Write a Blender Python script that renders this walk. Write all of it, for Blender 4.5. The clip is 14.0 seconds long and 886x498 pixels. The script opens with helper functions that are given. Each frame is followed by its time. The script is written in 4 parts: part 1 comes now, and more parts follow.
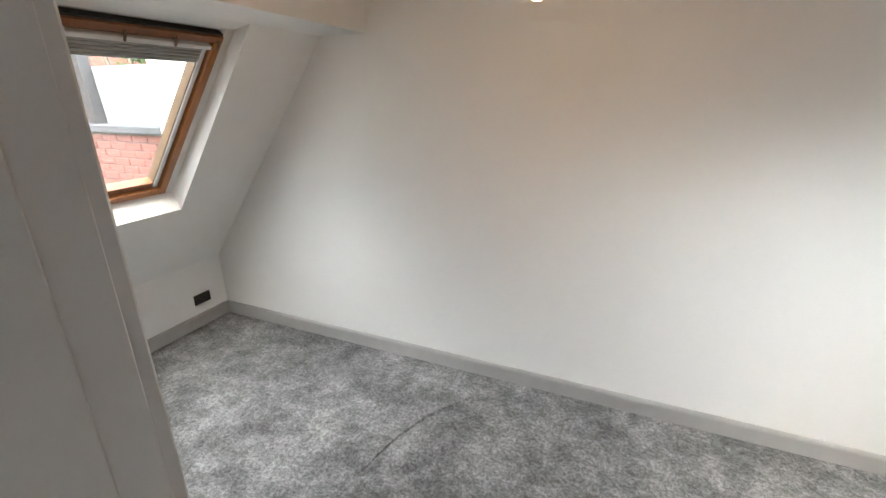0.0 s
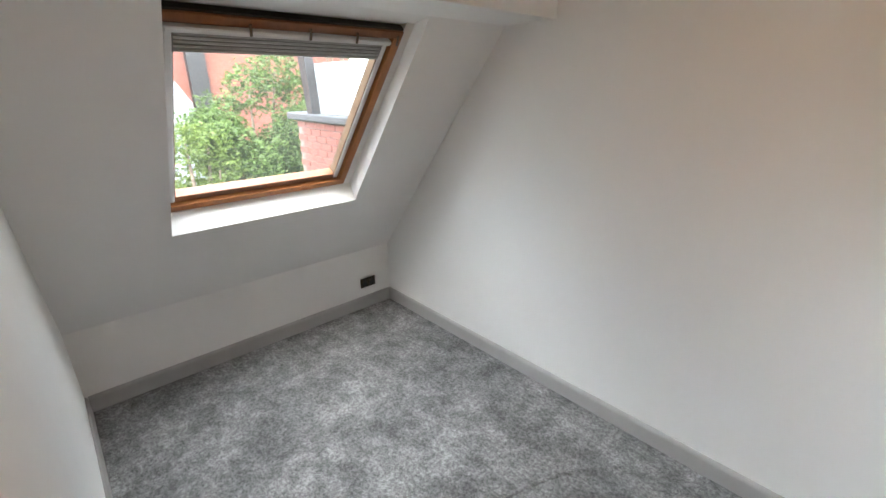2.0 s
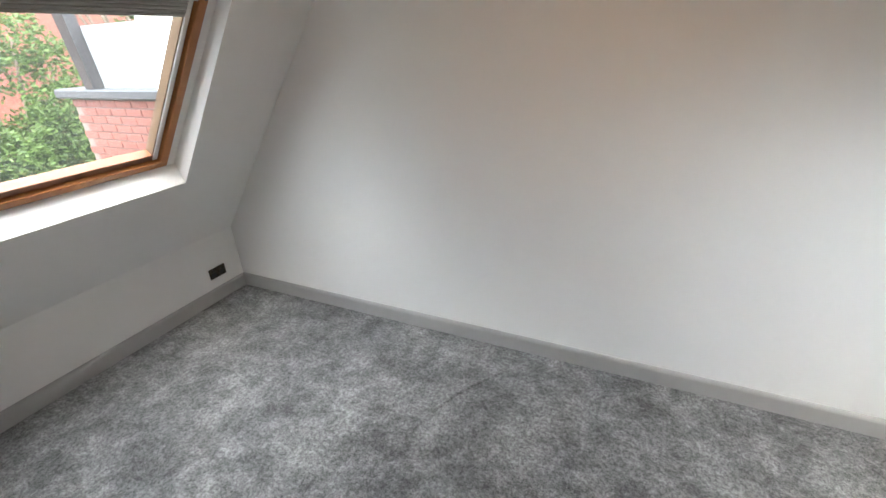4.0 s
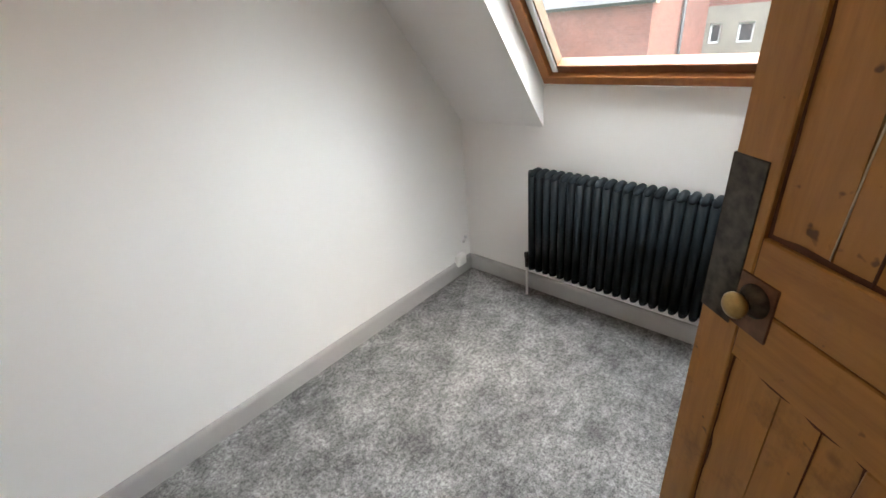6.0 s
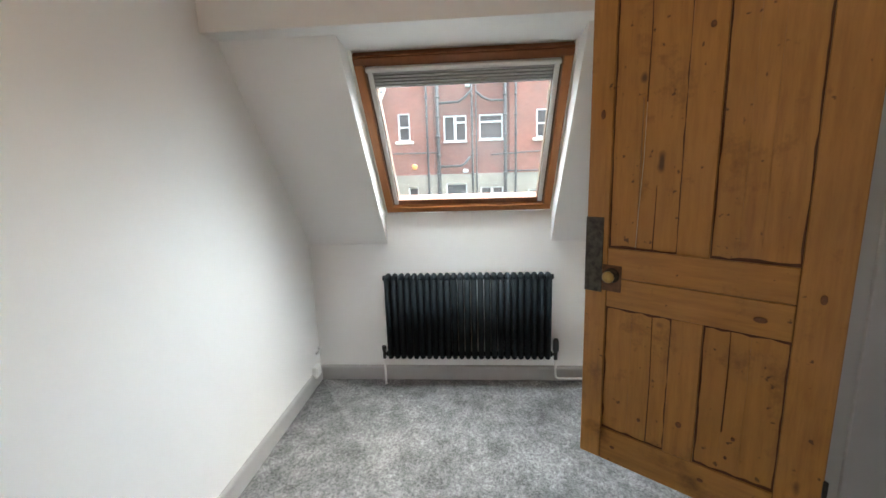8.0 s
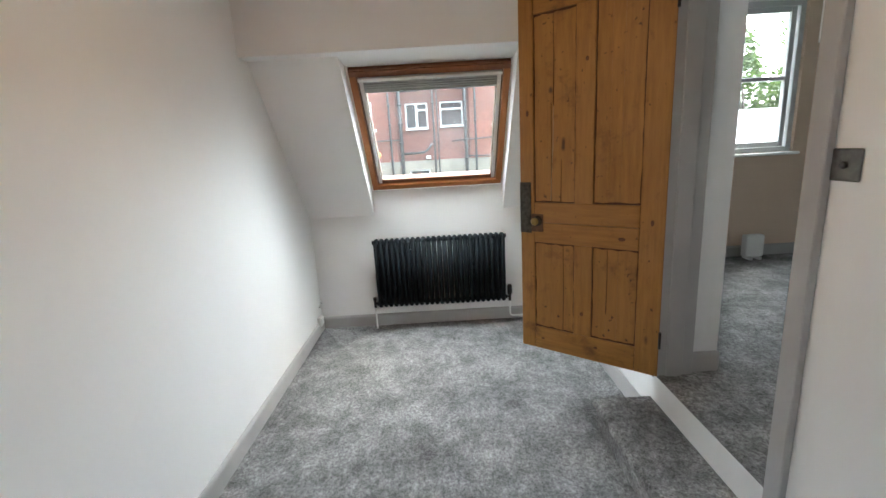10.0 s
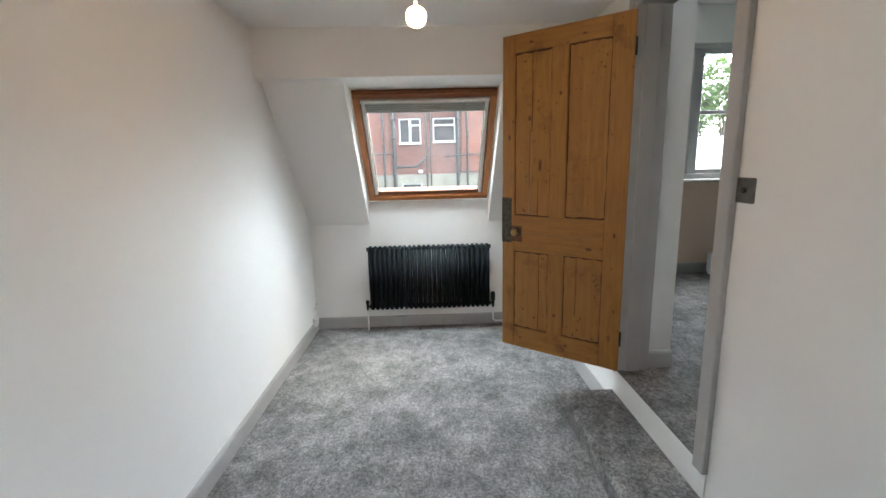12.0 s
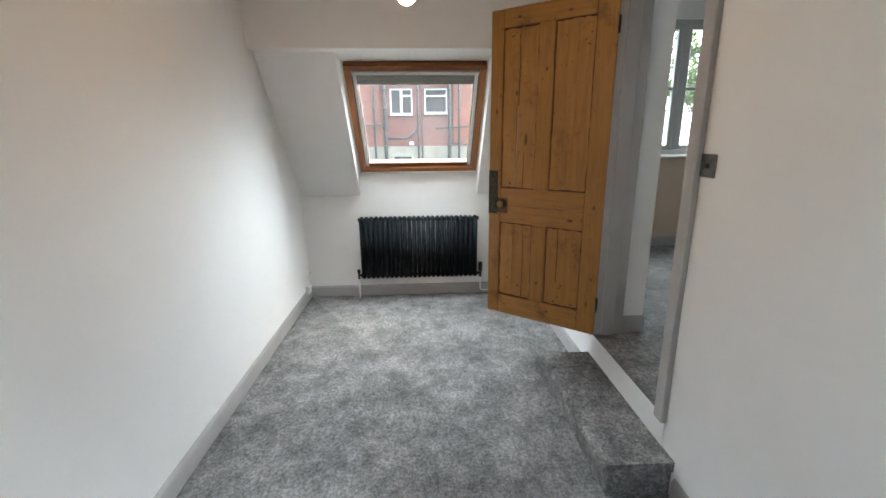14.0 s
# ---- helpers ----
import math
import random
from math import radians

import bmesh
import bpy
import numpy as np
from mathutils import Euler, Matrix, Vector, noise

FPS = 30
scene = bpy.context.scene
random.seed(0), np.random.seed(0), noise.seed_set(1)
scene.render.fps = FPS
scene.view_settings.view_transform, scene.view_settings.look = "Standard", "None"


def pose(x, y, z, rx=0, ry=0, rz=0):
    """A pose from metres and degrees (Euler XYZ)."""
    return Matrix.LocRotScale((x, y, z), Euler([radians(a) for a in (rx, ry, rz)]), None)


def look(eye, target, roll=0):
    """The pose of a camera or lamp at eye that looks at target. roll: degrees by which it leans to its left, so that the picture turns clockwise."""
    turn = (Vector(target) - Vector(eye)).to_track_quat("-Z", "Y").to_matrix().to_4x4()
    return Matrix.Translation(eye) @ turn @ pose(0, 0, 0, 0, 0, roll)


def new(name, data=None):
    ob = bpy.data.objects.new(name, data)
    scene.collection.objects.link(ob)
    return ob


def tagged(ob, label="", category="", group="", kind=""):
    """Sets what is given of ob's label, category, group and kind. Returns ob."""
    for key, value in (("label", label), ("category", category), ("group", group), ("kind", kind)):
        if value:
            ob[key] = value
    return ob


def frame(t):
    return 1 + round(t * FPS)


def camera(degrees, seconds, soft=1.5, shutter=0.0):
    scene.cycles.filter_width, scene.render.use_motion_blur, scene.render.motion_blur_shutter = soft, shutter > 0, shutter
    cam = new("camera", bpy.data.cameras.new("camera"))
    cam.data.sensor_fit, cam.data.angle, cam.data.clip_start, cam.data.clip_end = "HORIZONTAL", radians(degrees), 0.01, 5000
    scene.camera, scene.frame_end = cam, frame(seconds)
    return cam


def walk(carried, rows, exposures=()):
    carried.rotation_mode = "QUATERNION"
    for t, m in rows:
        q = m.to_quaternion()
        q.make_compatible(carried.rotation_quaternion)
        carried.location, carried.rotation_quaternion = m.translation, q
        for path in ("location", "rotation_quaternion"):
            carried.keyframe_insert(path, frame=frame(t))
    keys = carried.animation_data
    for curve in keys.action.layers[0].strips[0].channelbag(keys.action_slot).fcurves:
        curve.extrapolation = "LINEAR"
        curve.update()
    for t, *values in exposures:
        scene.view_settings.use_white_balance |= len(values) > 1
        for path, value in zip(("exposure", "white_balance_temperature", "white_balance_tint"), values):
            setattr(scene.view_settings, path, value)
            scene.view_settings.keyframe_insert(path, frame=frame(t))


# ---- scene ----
cam = camera(91.1, 14.0)
PATH = [
    (0, (-2.174, -2.457, 1.843), (-2.925, -0.730, 1.169), -0.3),
    (0.5, (-2.229, -2.295, 1.865), (-3.280, -0.766, 1.118), -1.0),
    (1, (-2.268, -2.154, 1.849), (-3.527, -0.812, 1.068), -0.2),
    (1.5, (-2.291, -2.091, 1.845), (-3.640, -0.830, 1.078), 0.3),
    (2, (-2.290, -2.113, 1.873), (-3.673, -0.852, 1.167), -0.4),
    (2.2, (-2.275, -2.118, 1.869), (-3.667, -0.852, 1.190), -0.4),
    (4.3, (-2.323, -2.285, 1.850), (-2.864, -0.598, 0.931), -3.2),
    (4.5, (-2.317, -2.295, 1.833), (-2.681, -0.575, 0.879), -3.5),
    (4.7, (-2.268, -2.296, 1.792), (-2.470, -0.555, 0.822), -4.2),
    (4.8, (-2.242, -2.271, 1.782), (-2.349, -0.533, 0.793), -5.0),
    (5, (-2.187, -2.188, 1.765), (-2.083, -0.479, 0.730), -5.4),
    (5.5, (-2.060, -1.993, 1.686), (-1.349, -0.453, 0.626), -6.4),
    (6, (-2.086, -1.774, 1.597), (-0.821, -0.535, 0.666), -6.0),
    (6.5, (-2.155, -1.536, 1.511), (-0.491, -0.639, 0.859), -4.9),
    (7, (-2.354, -1.341, 1.527), (-0.494, -0.878, 0.958), -2.9),
    (7.5, (-2.679, -1.246, 1.571), (-0.746, -1.013, 1.111), -1.7),
    (8, (-3.014, -1.213, 1.584), (-1.058, -1.054, 1.201), -1.8),
    (8.5, (-3.293, -1.110, 1.599), (-1.331, -1.074, 1.214), -3.0),
    (9, (-3.484, -1.074, 1.584), (-1.536, -1.108, 1.132), -3.3),
    (9.2, (-3.576, -1.102, 1.578), (-1.631, -1.120, 1.116), -3.5),
    (11.5, (-4.102, -1.199, 1.584), (-2.141, -1.200, 1.191), -1.8),
    (12, (-4.168, -1.170, 1.593), (-2.206, -1.219, 1.208), -1.4),
    (12.5, (-4.187, -1.210, 1.598), (-2.228, -1.250, 1.197), -1.5),
    (13, (-4.242, -1.197, 1.599), (-2.290, -1.258, 1.165), -1.2),
    (13.5, (-4.301, -1.197, 1.610), (-2.361, -1.268, 1.128), -0.9),
    (14, (-4.302, -1.181, 1.598), (-2.369, -1.269, 1.093), -0.6),
]
walk(cam, [(t, look(eye, target, roll)) for t, eye, target, roll in PATH], [(0.0, 3.08, 6400, 5), (1.0, 3.02, 6300, 5), (2.2, 3.0, 6150, 5), (4.5, 2.9, 6150, 6), (5.0, 3.07, 6350, 7), (5.5, 3.02, 6400, 7), (6.5, 2.94, 6250, 4), (7.5, 3.02, 6150, 2), (8.5, 3.17, 6000, 2), (14.0, 3.15, 5950, 2)])

# ---- light ----
world = bpy.data.worlds.new("world")
scene.world = world
world.use_nodes = True
wn = world.node_tree
sky = wn.nodes.new("ShaderNodeTexSky")
sky.sky_type, sky.sun_disc = "NISHITA", False
sky.sun_elevation, sky.sun_rotation = radians(64), radians(136)
sky.air_density, sky.dust_density, sky.ozone_density = 1.6, 4.0, 1.0
wn.links.new(sky.outputs[0], wn.nodes["Background"].inputs[0])
wn.nodes["Background"].inputs[1].default_value = 0.10
sun = new("sun", bpy.data.lights.new("sun", "SUN"))
sun.data.energy, sun.data.angle, sun.data.color = 4.9, radians(126), (1.0, 1.0, 0.98)
sun.matrix_world = look((9.0, -9.3, 27), (0, 0, 0))


# ---- materials ----
def nodes_of(name):
    m = bpy.data.materials.new(name)
    m.use_nodes = True
    return m, m.node_tree, m.node_tree.nodes["Principled BSDF"]


def setin(node, **kw):
    for key, value in kw.items():
        node.inputs[key.replace("_", " ")].default_value = value


def noise_node(t, scale, detail=4.0, rough=0.55, stretch=None, obj=True):
    c = t.nodes.new("ShaderNodeTexCoord")
    n = t.nodes.new("ShaderNodeTexNoise")
    n.inputs["Scale"].default_value, n.inputs["Detail"].default_value = scale, detail
    n.inputs["Roughness"].default_value = rough
    src = c.outputs["Object" if obj else "Generated"]
    if stretch:
        mp = t.nodes.new("ShaderNodeMapping")
        mp.inputs["Scale"].default_value = stretch
        t.links.new(src, mp.inputs[0])
        src = mp.outputs[0]
    t.links.new(src, n.inputs["Vector"])
    return n


def ramp(t, src, stops):
    r = t.nodes.new("ShaderNodeValToRGB")
    e = r.color_ramp.elements
    while len(e) < len(stops):
        e.new(0.5)
    for el, (p, c) in zip(e, stops):
        el.position, el.color = p, (*c, 1)
    t.links.new(src, r.inputs[0])
    return r


def mixc(t, a, b, fac, mode="MIX"):
    m = t.nodes.new("ShaderNodeMix")
    m.data_type, m.blend_type = "RGBA", mode
    for sock, v in ((m.inputs[0], fac), (m.inputs[6], a), (m.inputs[7], b)):
        if isinstance(v, (int, float)):
            sock.default_value = v
        elif isinstance(v, tuple):
            sock.default_value = (*v, 1)
        else:
            t.links.new(v, sock)
    return m.outputs[2]


def bump(t, b, src, strength, dist):
    n = t.nodes.new("ShaderNodeBump")
    n.inputs["Strength"].default_value, n.inputs["Distance"].default_value = strength, dist
    t.links.new(src, n.inputs["Height"])
    t.links.new(n.outputs[0], b.inputs["Normal"])
    return n


def painted(name, c, rough=0.6, vary=0.06, scale=3.0, grain=220.0, strength=0.12, coat=0.0):
    """Paint with faint blotches and a roller or brush grain."""
    m, t, b = nodes_of(name)
    n = noise_node(t, scale, 5)
    lo, hi = tuple(v * (1 - vary) for v in c), tuple(min(1, v * (1 + vary * 0.5)) for v in c)
    r = ramp(t, n.outputs[0], ((0.3, lo), (0.7, hi)))
    t.links.new(r.outputs[0], b.inputs["Base Color"])
    setin(b, Roughness=rough, Coat_Weight=coat)
    g = noise_node(t, grain, 2)
    bump(t, b, g.outputs[0], strength, 0.002)
    return m


def wood(name, dark, light, rough, axis_scale, knots=True, coat=0.0):
    m, t, b = nodes_of(name)
    g = noise_node(t, 6.0, 8, 0.65, axis_scale)
    g2 = noise_node(t, 1.6, 3, 0.5, tuple(v * 0.5 for v in axis_scale))
    r = ramp(t, g.outputs[0], ((0.28, dark), (0.5, tuple((a + b_) / 2 for a, b_ in zip(dark, light))), (0.72, light)))
    col = mixc(t, r.outputs[0], tuple(v * 0.72 for v in light), g2.outputs[0])
    if knots:
        c = t.nodes.new("ShaderNodeTexCoord")
        mp = t.nodes.new("ShaderNodeMapping")
        mp.inputs["Scale"].default_value = tuple(min(1.0, v * 0.35 + 0.3) for v in axis_scale)
        v = t.nodes.new("ShaderNodeTexVoronoi")
        v.inputs["Scale"].default_value = 6.5
        wob = noise_node(t, 9.0, 2)
        add = t.nodes.new("ShaderNodeMix")
        add.data_type, add.blend_type = "RGBA", "ADD"
        add.inputs[0].default_value = 0.06
        t.links.new(c.outputs["Object"], mp.inputs[0])
        t.links.new(mp.outputs[0], add.inputs[6])
        t.links.new(wob.outputs[1], add.inputs[7])
        t.links.new(add.outputs[2], v.inputs["Vector"])
        k = ramp(t, v.outputs["Distance"], ((0.045, (0.9, 0.9, 0.9)), (0.115, (0.0, 0.0, 0.0))))
        col = mixc(t, col, tuple(x * 0.28 for x in dark), k.outputs[0])
        st = noise_node(t, 4.5, 6, 0.7)
        col = mixc(t, col, tuple(x * 0.35 for x in dark), ramp(t, st.outputs[0], ((0.56, (0.0, 0.0, 0.0)), (0.74, (0.75, 0.75, 0.75)))).outputs[0])
        dent = noise_node(t, 34.0, 2, 0.5)
        col = mixc(t, col, tuple(x * 0.3 for x in dark), ramp(t, dent.outputs[0], ((0.69, (0.0, 0.0, 0.0)), (0.75, (0.8, 0.8, 0.8)))).outputs[0])
    t.links.new(col, b.inputs["Base Color"])
    setin(b, Roughness=rough, Coat_Weight=coat, Coat_Roughness=0.2)
    bump(t, b, g.outputs[0], 0.25, 0.002)
    return m


def carpet_material():
    """Cut pile: speckled tufts, with ragged patches where the pile lies another way."""
    m, t, b = nodes_of("carpet")
    fine = noise_node(t, 135.0, 3, 0.8)
    tuft = noise_node(t, 52.0, 2, 0.75)
    patch = noise_node(t, 11.0, 8, 0.78)
    tread = noise_node(t, 3.6, 8, 0.7)
    brush = noise_node(t, 1.3, 4, 0.6)
    a = ramp(t, fine.outputs[0], ((0.34, (0.05, 0.05, 0.051)), (0.66, (0.45, 0.442, 0.437))))
    c = mixc(t, a.outputs[0], ramp(t, tuft.outputs[0], ((0.37, (0.075, 0.075, 0.075)), (0.63, (0.41, 0.403, 0.398)))).outputs[0], 0.5)
    for src, lo, mid, hi in ((patch, 0.64, 0.86, 1.16), (tread, 0.60, 0.89, 1.18), (brush, 0.80, 0.94, 1.08)):
        p = ramp(t, src.outputs[0], ((0.39, (lo, lo, lo)), (0.49, (mid, mid, mid)), (0.61, (hi, hi, hi))))
        c = mixc(t, c, p.outputs[0], 1.0, "MULTIPLY")
    t.links.new(c, b.inputs["Base Color"])
    setin(b, Roughness=1.0, Sheen_Weight=0.2, Sheen_Roughness=0.45)
    b.inputs["Specular IOR Level"].default_value = 0.1
    h = mixc(t, fine.outputs[0], tuft.outputs[0], 0.5)
    h = mixc(t, h, tread.outputs[0], 0.4)
    bump(t, b, h, 1.0, 0.016)
    return m


def brick_material(name, c1, c2, mortar, w=0.225, hgt=0.075):
    m, t, b = nodes_of(name)
    co = t.nodes.new("ShaderNodeTexCoord")
    sep = t.nodes.new("ShaderNodeSeparateXYZ")
    addn = t.nodes.new("ShaderNodeMath")
    com = t.nodes.new("ShaderNodeCombineXYZ")
    t.links.new(co.outputs["Object"], sep.inputs[0])
    t.links.new(sep.outputs[0], addn.inputs[0])
    t.links.new(sep.outputs[1], addn.inputs[1])
    t.links.new(addn.outputs[0], com.inputs[0])
    t.links.new(sep.outputs[2], com.inputs[1])
    br = t.nodes.new("ShaderNodeTexBrick")
    t.links.new(com.outputs[0], br.inputs["Vector"])
    setin(br, Color1=(*c1, 1), Color2=(*c2, 1), Mortar=(*mortar, 1), Scale=1.0, Mortar_Size=0.006, Mortar_Smooth=0.3, Bias=0.0, Brick_Width=w, Row_Height=hgt)
    n = noise_node(t, 0.7, 5)
    r = ramp(t, n.outputs[0], ((0.3, (0.78, 0.78, 0.8)), (0.7, (1.12, 1.1, 1.08))))
    c = mixc(t, br.outputs["Color"], r.outputs[0], 1.0, "MULTIPLY")
    n2 = noise_node(t, 14.0, 3)
    c = mixc(t, c, ramp(t, n2.outputs[0], ((0.3, (0.85, 0.85, 0.85)), (0.7, (1.1, 1.1, 1.1)))).outputs[0], 1.0, "MULTIPLY")
    t.links.new(c, b.inputs["Base Color"])
    setin(b, Roughness=0.9)
    bump(t, b, br.outputs["Fac"], -0.4, 0.006)
    return m


def leaf_material(name, lo, hi):
    m, t, b = nodes_of(name)
    g = t.nodes.new("ShaderNodeNewGeometry")
    r = ramp(t, g.outputs["Random Per Island"], ((0.0, lo), (1.0, hi)))
    t.links.new(r.outputs[0], b.inputs["Base Color"])
    setin(b, Roughness=0.6)
    tr = t.nodes.new("ShaderNodeBsdfTranslucent")
    t.links.new(r.outputs[0], tr.inputs[0])
    mx = t.nodes.new("ShaderNodeMixShader")
    mx.inputs[0].default_value = 0.35
    out = t.nodes["Material Output"]
    t.links.new(b.outputs[0], mx.inputs[1])
    t.links.new(tr.outputs[0], mx.inputs[2])
    t.links.new(mx.outputs[0], out.inputs[0])
    return m


def metal(name, c, rough, wear=None):
    m, t, b = nodes_of(name)
    n = noise_node(t, 40.0, 5)
    r = ramp(t, n.outputs[0], ((0.35, tuple(v * 0.7 for v in c)), (0.65, wear or c)))
    t.links.new(r.outputs[0], b.inputs["Base Color"])
    setin(b, Metallic=1.0, Roughness=rough)
    bump(t, b, n.outputs[0], 0.15, 0.001)
    return m


def glass_material():
    """Clear glass with a faint translucent veil put in for the hazy glare outside."""
    m, t, b = nodes_of("glass")
    setin(b, Base_Color=(1, 1, 1, 1), Roughness=0.0, IOR=1.08, Transmission_Weight=1.0)
    d = t.nodes.new("ShaderNodeBsdfTranslucent")
    d.inputs[0].default_value = (0.9, 0.9, 0.9, 1)
    n = noise_node(t, 3.0, 5)
    r = ramp(t, n.outputs[0], ((0.3, (0.004, 0.004, 0.004)), (0.75, (0.012, 0.012, 0.012))))
    mx = t.nodes.new("ShaderNodeMixShader")
    t.links.new(r.outputs[0], mx.inputs[0])
    t.links.new(b.outputs[0], mx.inputs[1])
    t.links.new(d.outputs[0], mx.inputs[2])
    t.links.new(mx.outputs[0], t.nodes["Material Output"].inputs[0])
    return m


def bulb_material():
    m, t, b = nodes_of("bulb_glow")
    setin(b, Base_Color=(1, 0.9, 0.75, 1), Emission_Color=(1.0, 0.56, 0.23, 1), Emission_Strength=BULB)
    return m


BULB = 15.0
WALL = painted("white_wall_paint", (0.78, 0.775, 0.76), 0.75, 0.025, 1.4, 260, 0.10)
CEIL = painted("white_ceiling_paint", (0.78, 0.775, 0.76), 0.85, 0.025, 1.8, 260, 0.08)
TRIM = painted("grey_satin_paint", (0.38, 0.368, 0.36), 0.38, 0.05, 5.0, 90, 0.06)
# The landing's dim warm light is put into this wall colour.
WARM_DIM = painted("warm_dim_wall_paint", (0.60, 0.46, 0.35), 0.75, 0.03, 1.4, 260, 0.10)
WHITE = painted("white_gloss_paint", (0.80, 0.80, 0.79), 0.35, 0.03, 5.0, 90, 0.05)
CARPET = carpet_material()
PINE = wood("stripped_pine_upright", (0.165, 0.062, 0.0105), (0.45, 0.205, 0.038), 0.5, (7.0, 7.0, 0.7))
PINE_X = wood("stripped_pine_level", (0.165, 0.062, 0.0105), (0.45, 0.205, 0.038), 0.5, (0.7, 0.7, 7.0))
PALE_LINE = painted("pale_line_paint", (0.5, 0.42, 0.3), 0.9, 0.2, 30)
PINE_GAP = painted("grimy_joint", (0.070, 0.021, 0.005), 0.8, 0.3, 30)
KNOT = painted("pine_knot", (0.135, 0.048, 0.012), 0.55, 0.45, 60, 120, 0.2)
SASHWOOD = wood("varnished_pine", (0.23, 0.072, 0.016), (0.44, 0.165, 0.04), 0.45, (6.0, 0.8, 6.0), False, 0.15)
# Darkened copy of the frame pine: shade and exposure put into the colour.
SASHDIM = wood("dimmed_varnished_pine", (0.13, 0.038, 0.011), (0.25, 0.085, 0.024), 0.45, (6.0, 0.8, 6.0), False, 0.15)
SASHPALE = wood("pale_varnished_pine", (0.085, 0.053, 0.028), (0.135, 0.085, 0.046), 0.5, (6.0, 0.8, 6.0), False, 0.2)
BLIND = painted("grey_blind_fabric", (0.36, 0.37, 0.37), 0.6, 0.06, 12)
RAIL = painted("white_aluminium", (0.66, 0.66, 0.66), 0.35, 0.04, 9)
IRON = painted("anthracite_enamel", (0.006, 0.0105, 0.014), 0.5, 0.15, 20, 160, 0.05)
IRON.node_tree.nodes["Principled BSDF"].inputs["Specular IOR Level"].default_value = 0.2
BLACK = painted("black_plastic", (0.012, 0.012, 0.012), 0.4, 0.2, 20)
PLATE = metal("worn_dark_iron", (0.06, 0.052, 0.046), 0.5, (0.10, 0.085, 0.07))
BRASS = metal("aged_brass", (0.42, 0.28, 0.11), 0.33)
RUST = painted("rusty_iron", (0.12, 0.055, 0.026), 0.7, 0.4, 40)
STEEL = metal("brushed_steel", (0.20, 0.185, 0.17), 0.36)
PLASTIC = painted("white_plastic", (0.78, 0.78, 0.76), 0.4, 0.03, 20)
GLASS = glass_material()
BULBMAT = bulb_material()
BRICK = brick_material("red_brick", (0.20, 0.066, 0.044), (0.155, 0.050, 0.034), (0.19, 0.11, 0.085))
BRICK_B = brick_material("brown_red_brick", (0.155, 0.053, 0.038), (0.12, 0.042, 0.031), (0.145, 0.085, 0.068))
BRICK1 = painted("single_red_brick", (0.15, 0.048, 0.036), 0.9, 0.35, 30, 60, 0.5)
MORTAR = painted("mortar", (0.15, 0.115, 0.10), 0.95, 0.2, 25)
RENDERED = painted("grey_render", (0.20, 0.178, 0.145), 0.9, 0.2, 1.2, 40, 0.3)
SLATE = brick_material("grey_slate", (0.062, 0.062, 0.066), (0.048, 0.048, 0.052), (0.03, 0.03, 0.034), 0.3, 0.2)
LEAD = painted("grey_lead", (0.045, 0.048, 0.055), 0.5, 0.2, 10)
PIPE = painted("black_cast_pipe", (0.020, 0.018, 0.019), 0.5, 0.2, 10)
STONE = painted("pale_stone", (0.55, 0.50, 0.42), 0.85, 0.15, 6)
PVC = painted("white_pvc", (0.50, 0.50, 0.50), 0.35, 0.02, 6)
CHEEK = painted("pale_grey_cladding", (0.20, 0.21, 0.22), 0.6, 0.06, 3)
# Opaque pane finish; the unlit rooms behind are painted into its colour.
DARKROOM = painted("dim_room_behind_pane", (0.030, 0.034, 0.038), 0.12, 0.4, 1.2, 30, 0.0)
GRASS = painted("grass", (0.05, 0.075, 0.025), 1.0, 0.4, 1.5, 30, 0.8)
BARK = painted("bark", (0.12, 0.09, 0.065), 0.95, 0.4, 12, 50, 0.8)
LEAF = leaf_material("leaf", (0.036, 0.068, 0.010), (0.085, 0.132, 0.024))
LEAF_B = leaf_material("leaf_light", (0.055, 0.088, 0.010), (0.115, 0.160, 0.026))
ORANGE = painted("orange_plastic", (0.75, 0.28, 0.05), 0.5, 0.1, 8)


# ---- helpers ----
def box(bm, x0, x1, y0, y1, z0, z1, m=None, bevel=0.0, seg=1):
    vs = [bm.verts.new((x, y, z)) for x in (x0, x1) for y in (y0, y1) for z in (z0, z1)]
    fs = [bm.faces.new([vs[i] for i in f]) for f in ((0, 1, 3, 2), (4, 6, 7, 5), (0, 4, 5, 1), (2, 3, 7, 6), (0, 2, 6, 4), (1, 5, 7, 3))]
    if bevel:
        es = list({e for f in fs for e in f.edges})
        out = bmesh.ops.bevel(bm, geom=es, offset=bevel, segments=seg, affect="EDGES", profile=0.5)
        vs = list({v for f in out["faces"] for v in f.verts} | {v for v in vs if v.is_valid})
    if m is not None:
        for v in vs:
            v.co = m @ v.co
    return vs


def prism(bm, poly, y0, y1, m=None):
    """A polygon of (x, z) drawn out along y."""
    a = [bm.verts.new((x, y0, z)) for x, z in poly]
    b = [bm.verts.new((x, y1, z)) for x, z in poly]
    n = len(poly)
    bm.faces.new(a)
    bm.faces.new(b[::-1])
    for i in range(n):
        bm.faces.new((a[i], b[i], b[(i + 1) % n], a[(i + 1) % n]))
    if m is not None:
        for v in a + b:
            v.co = m @ v.co


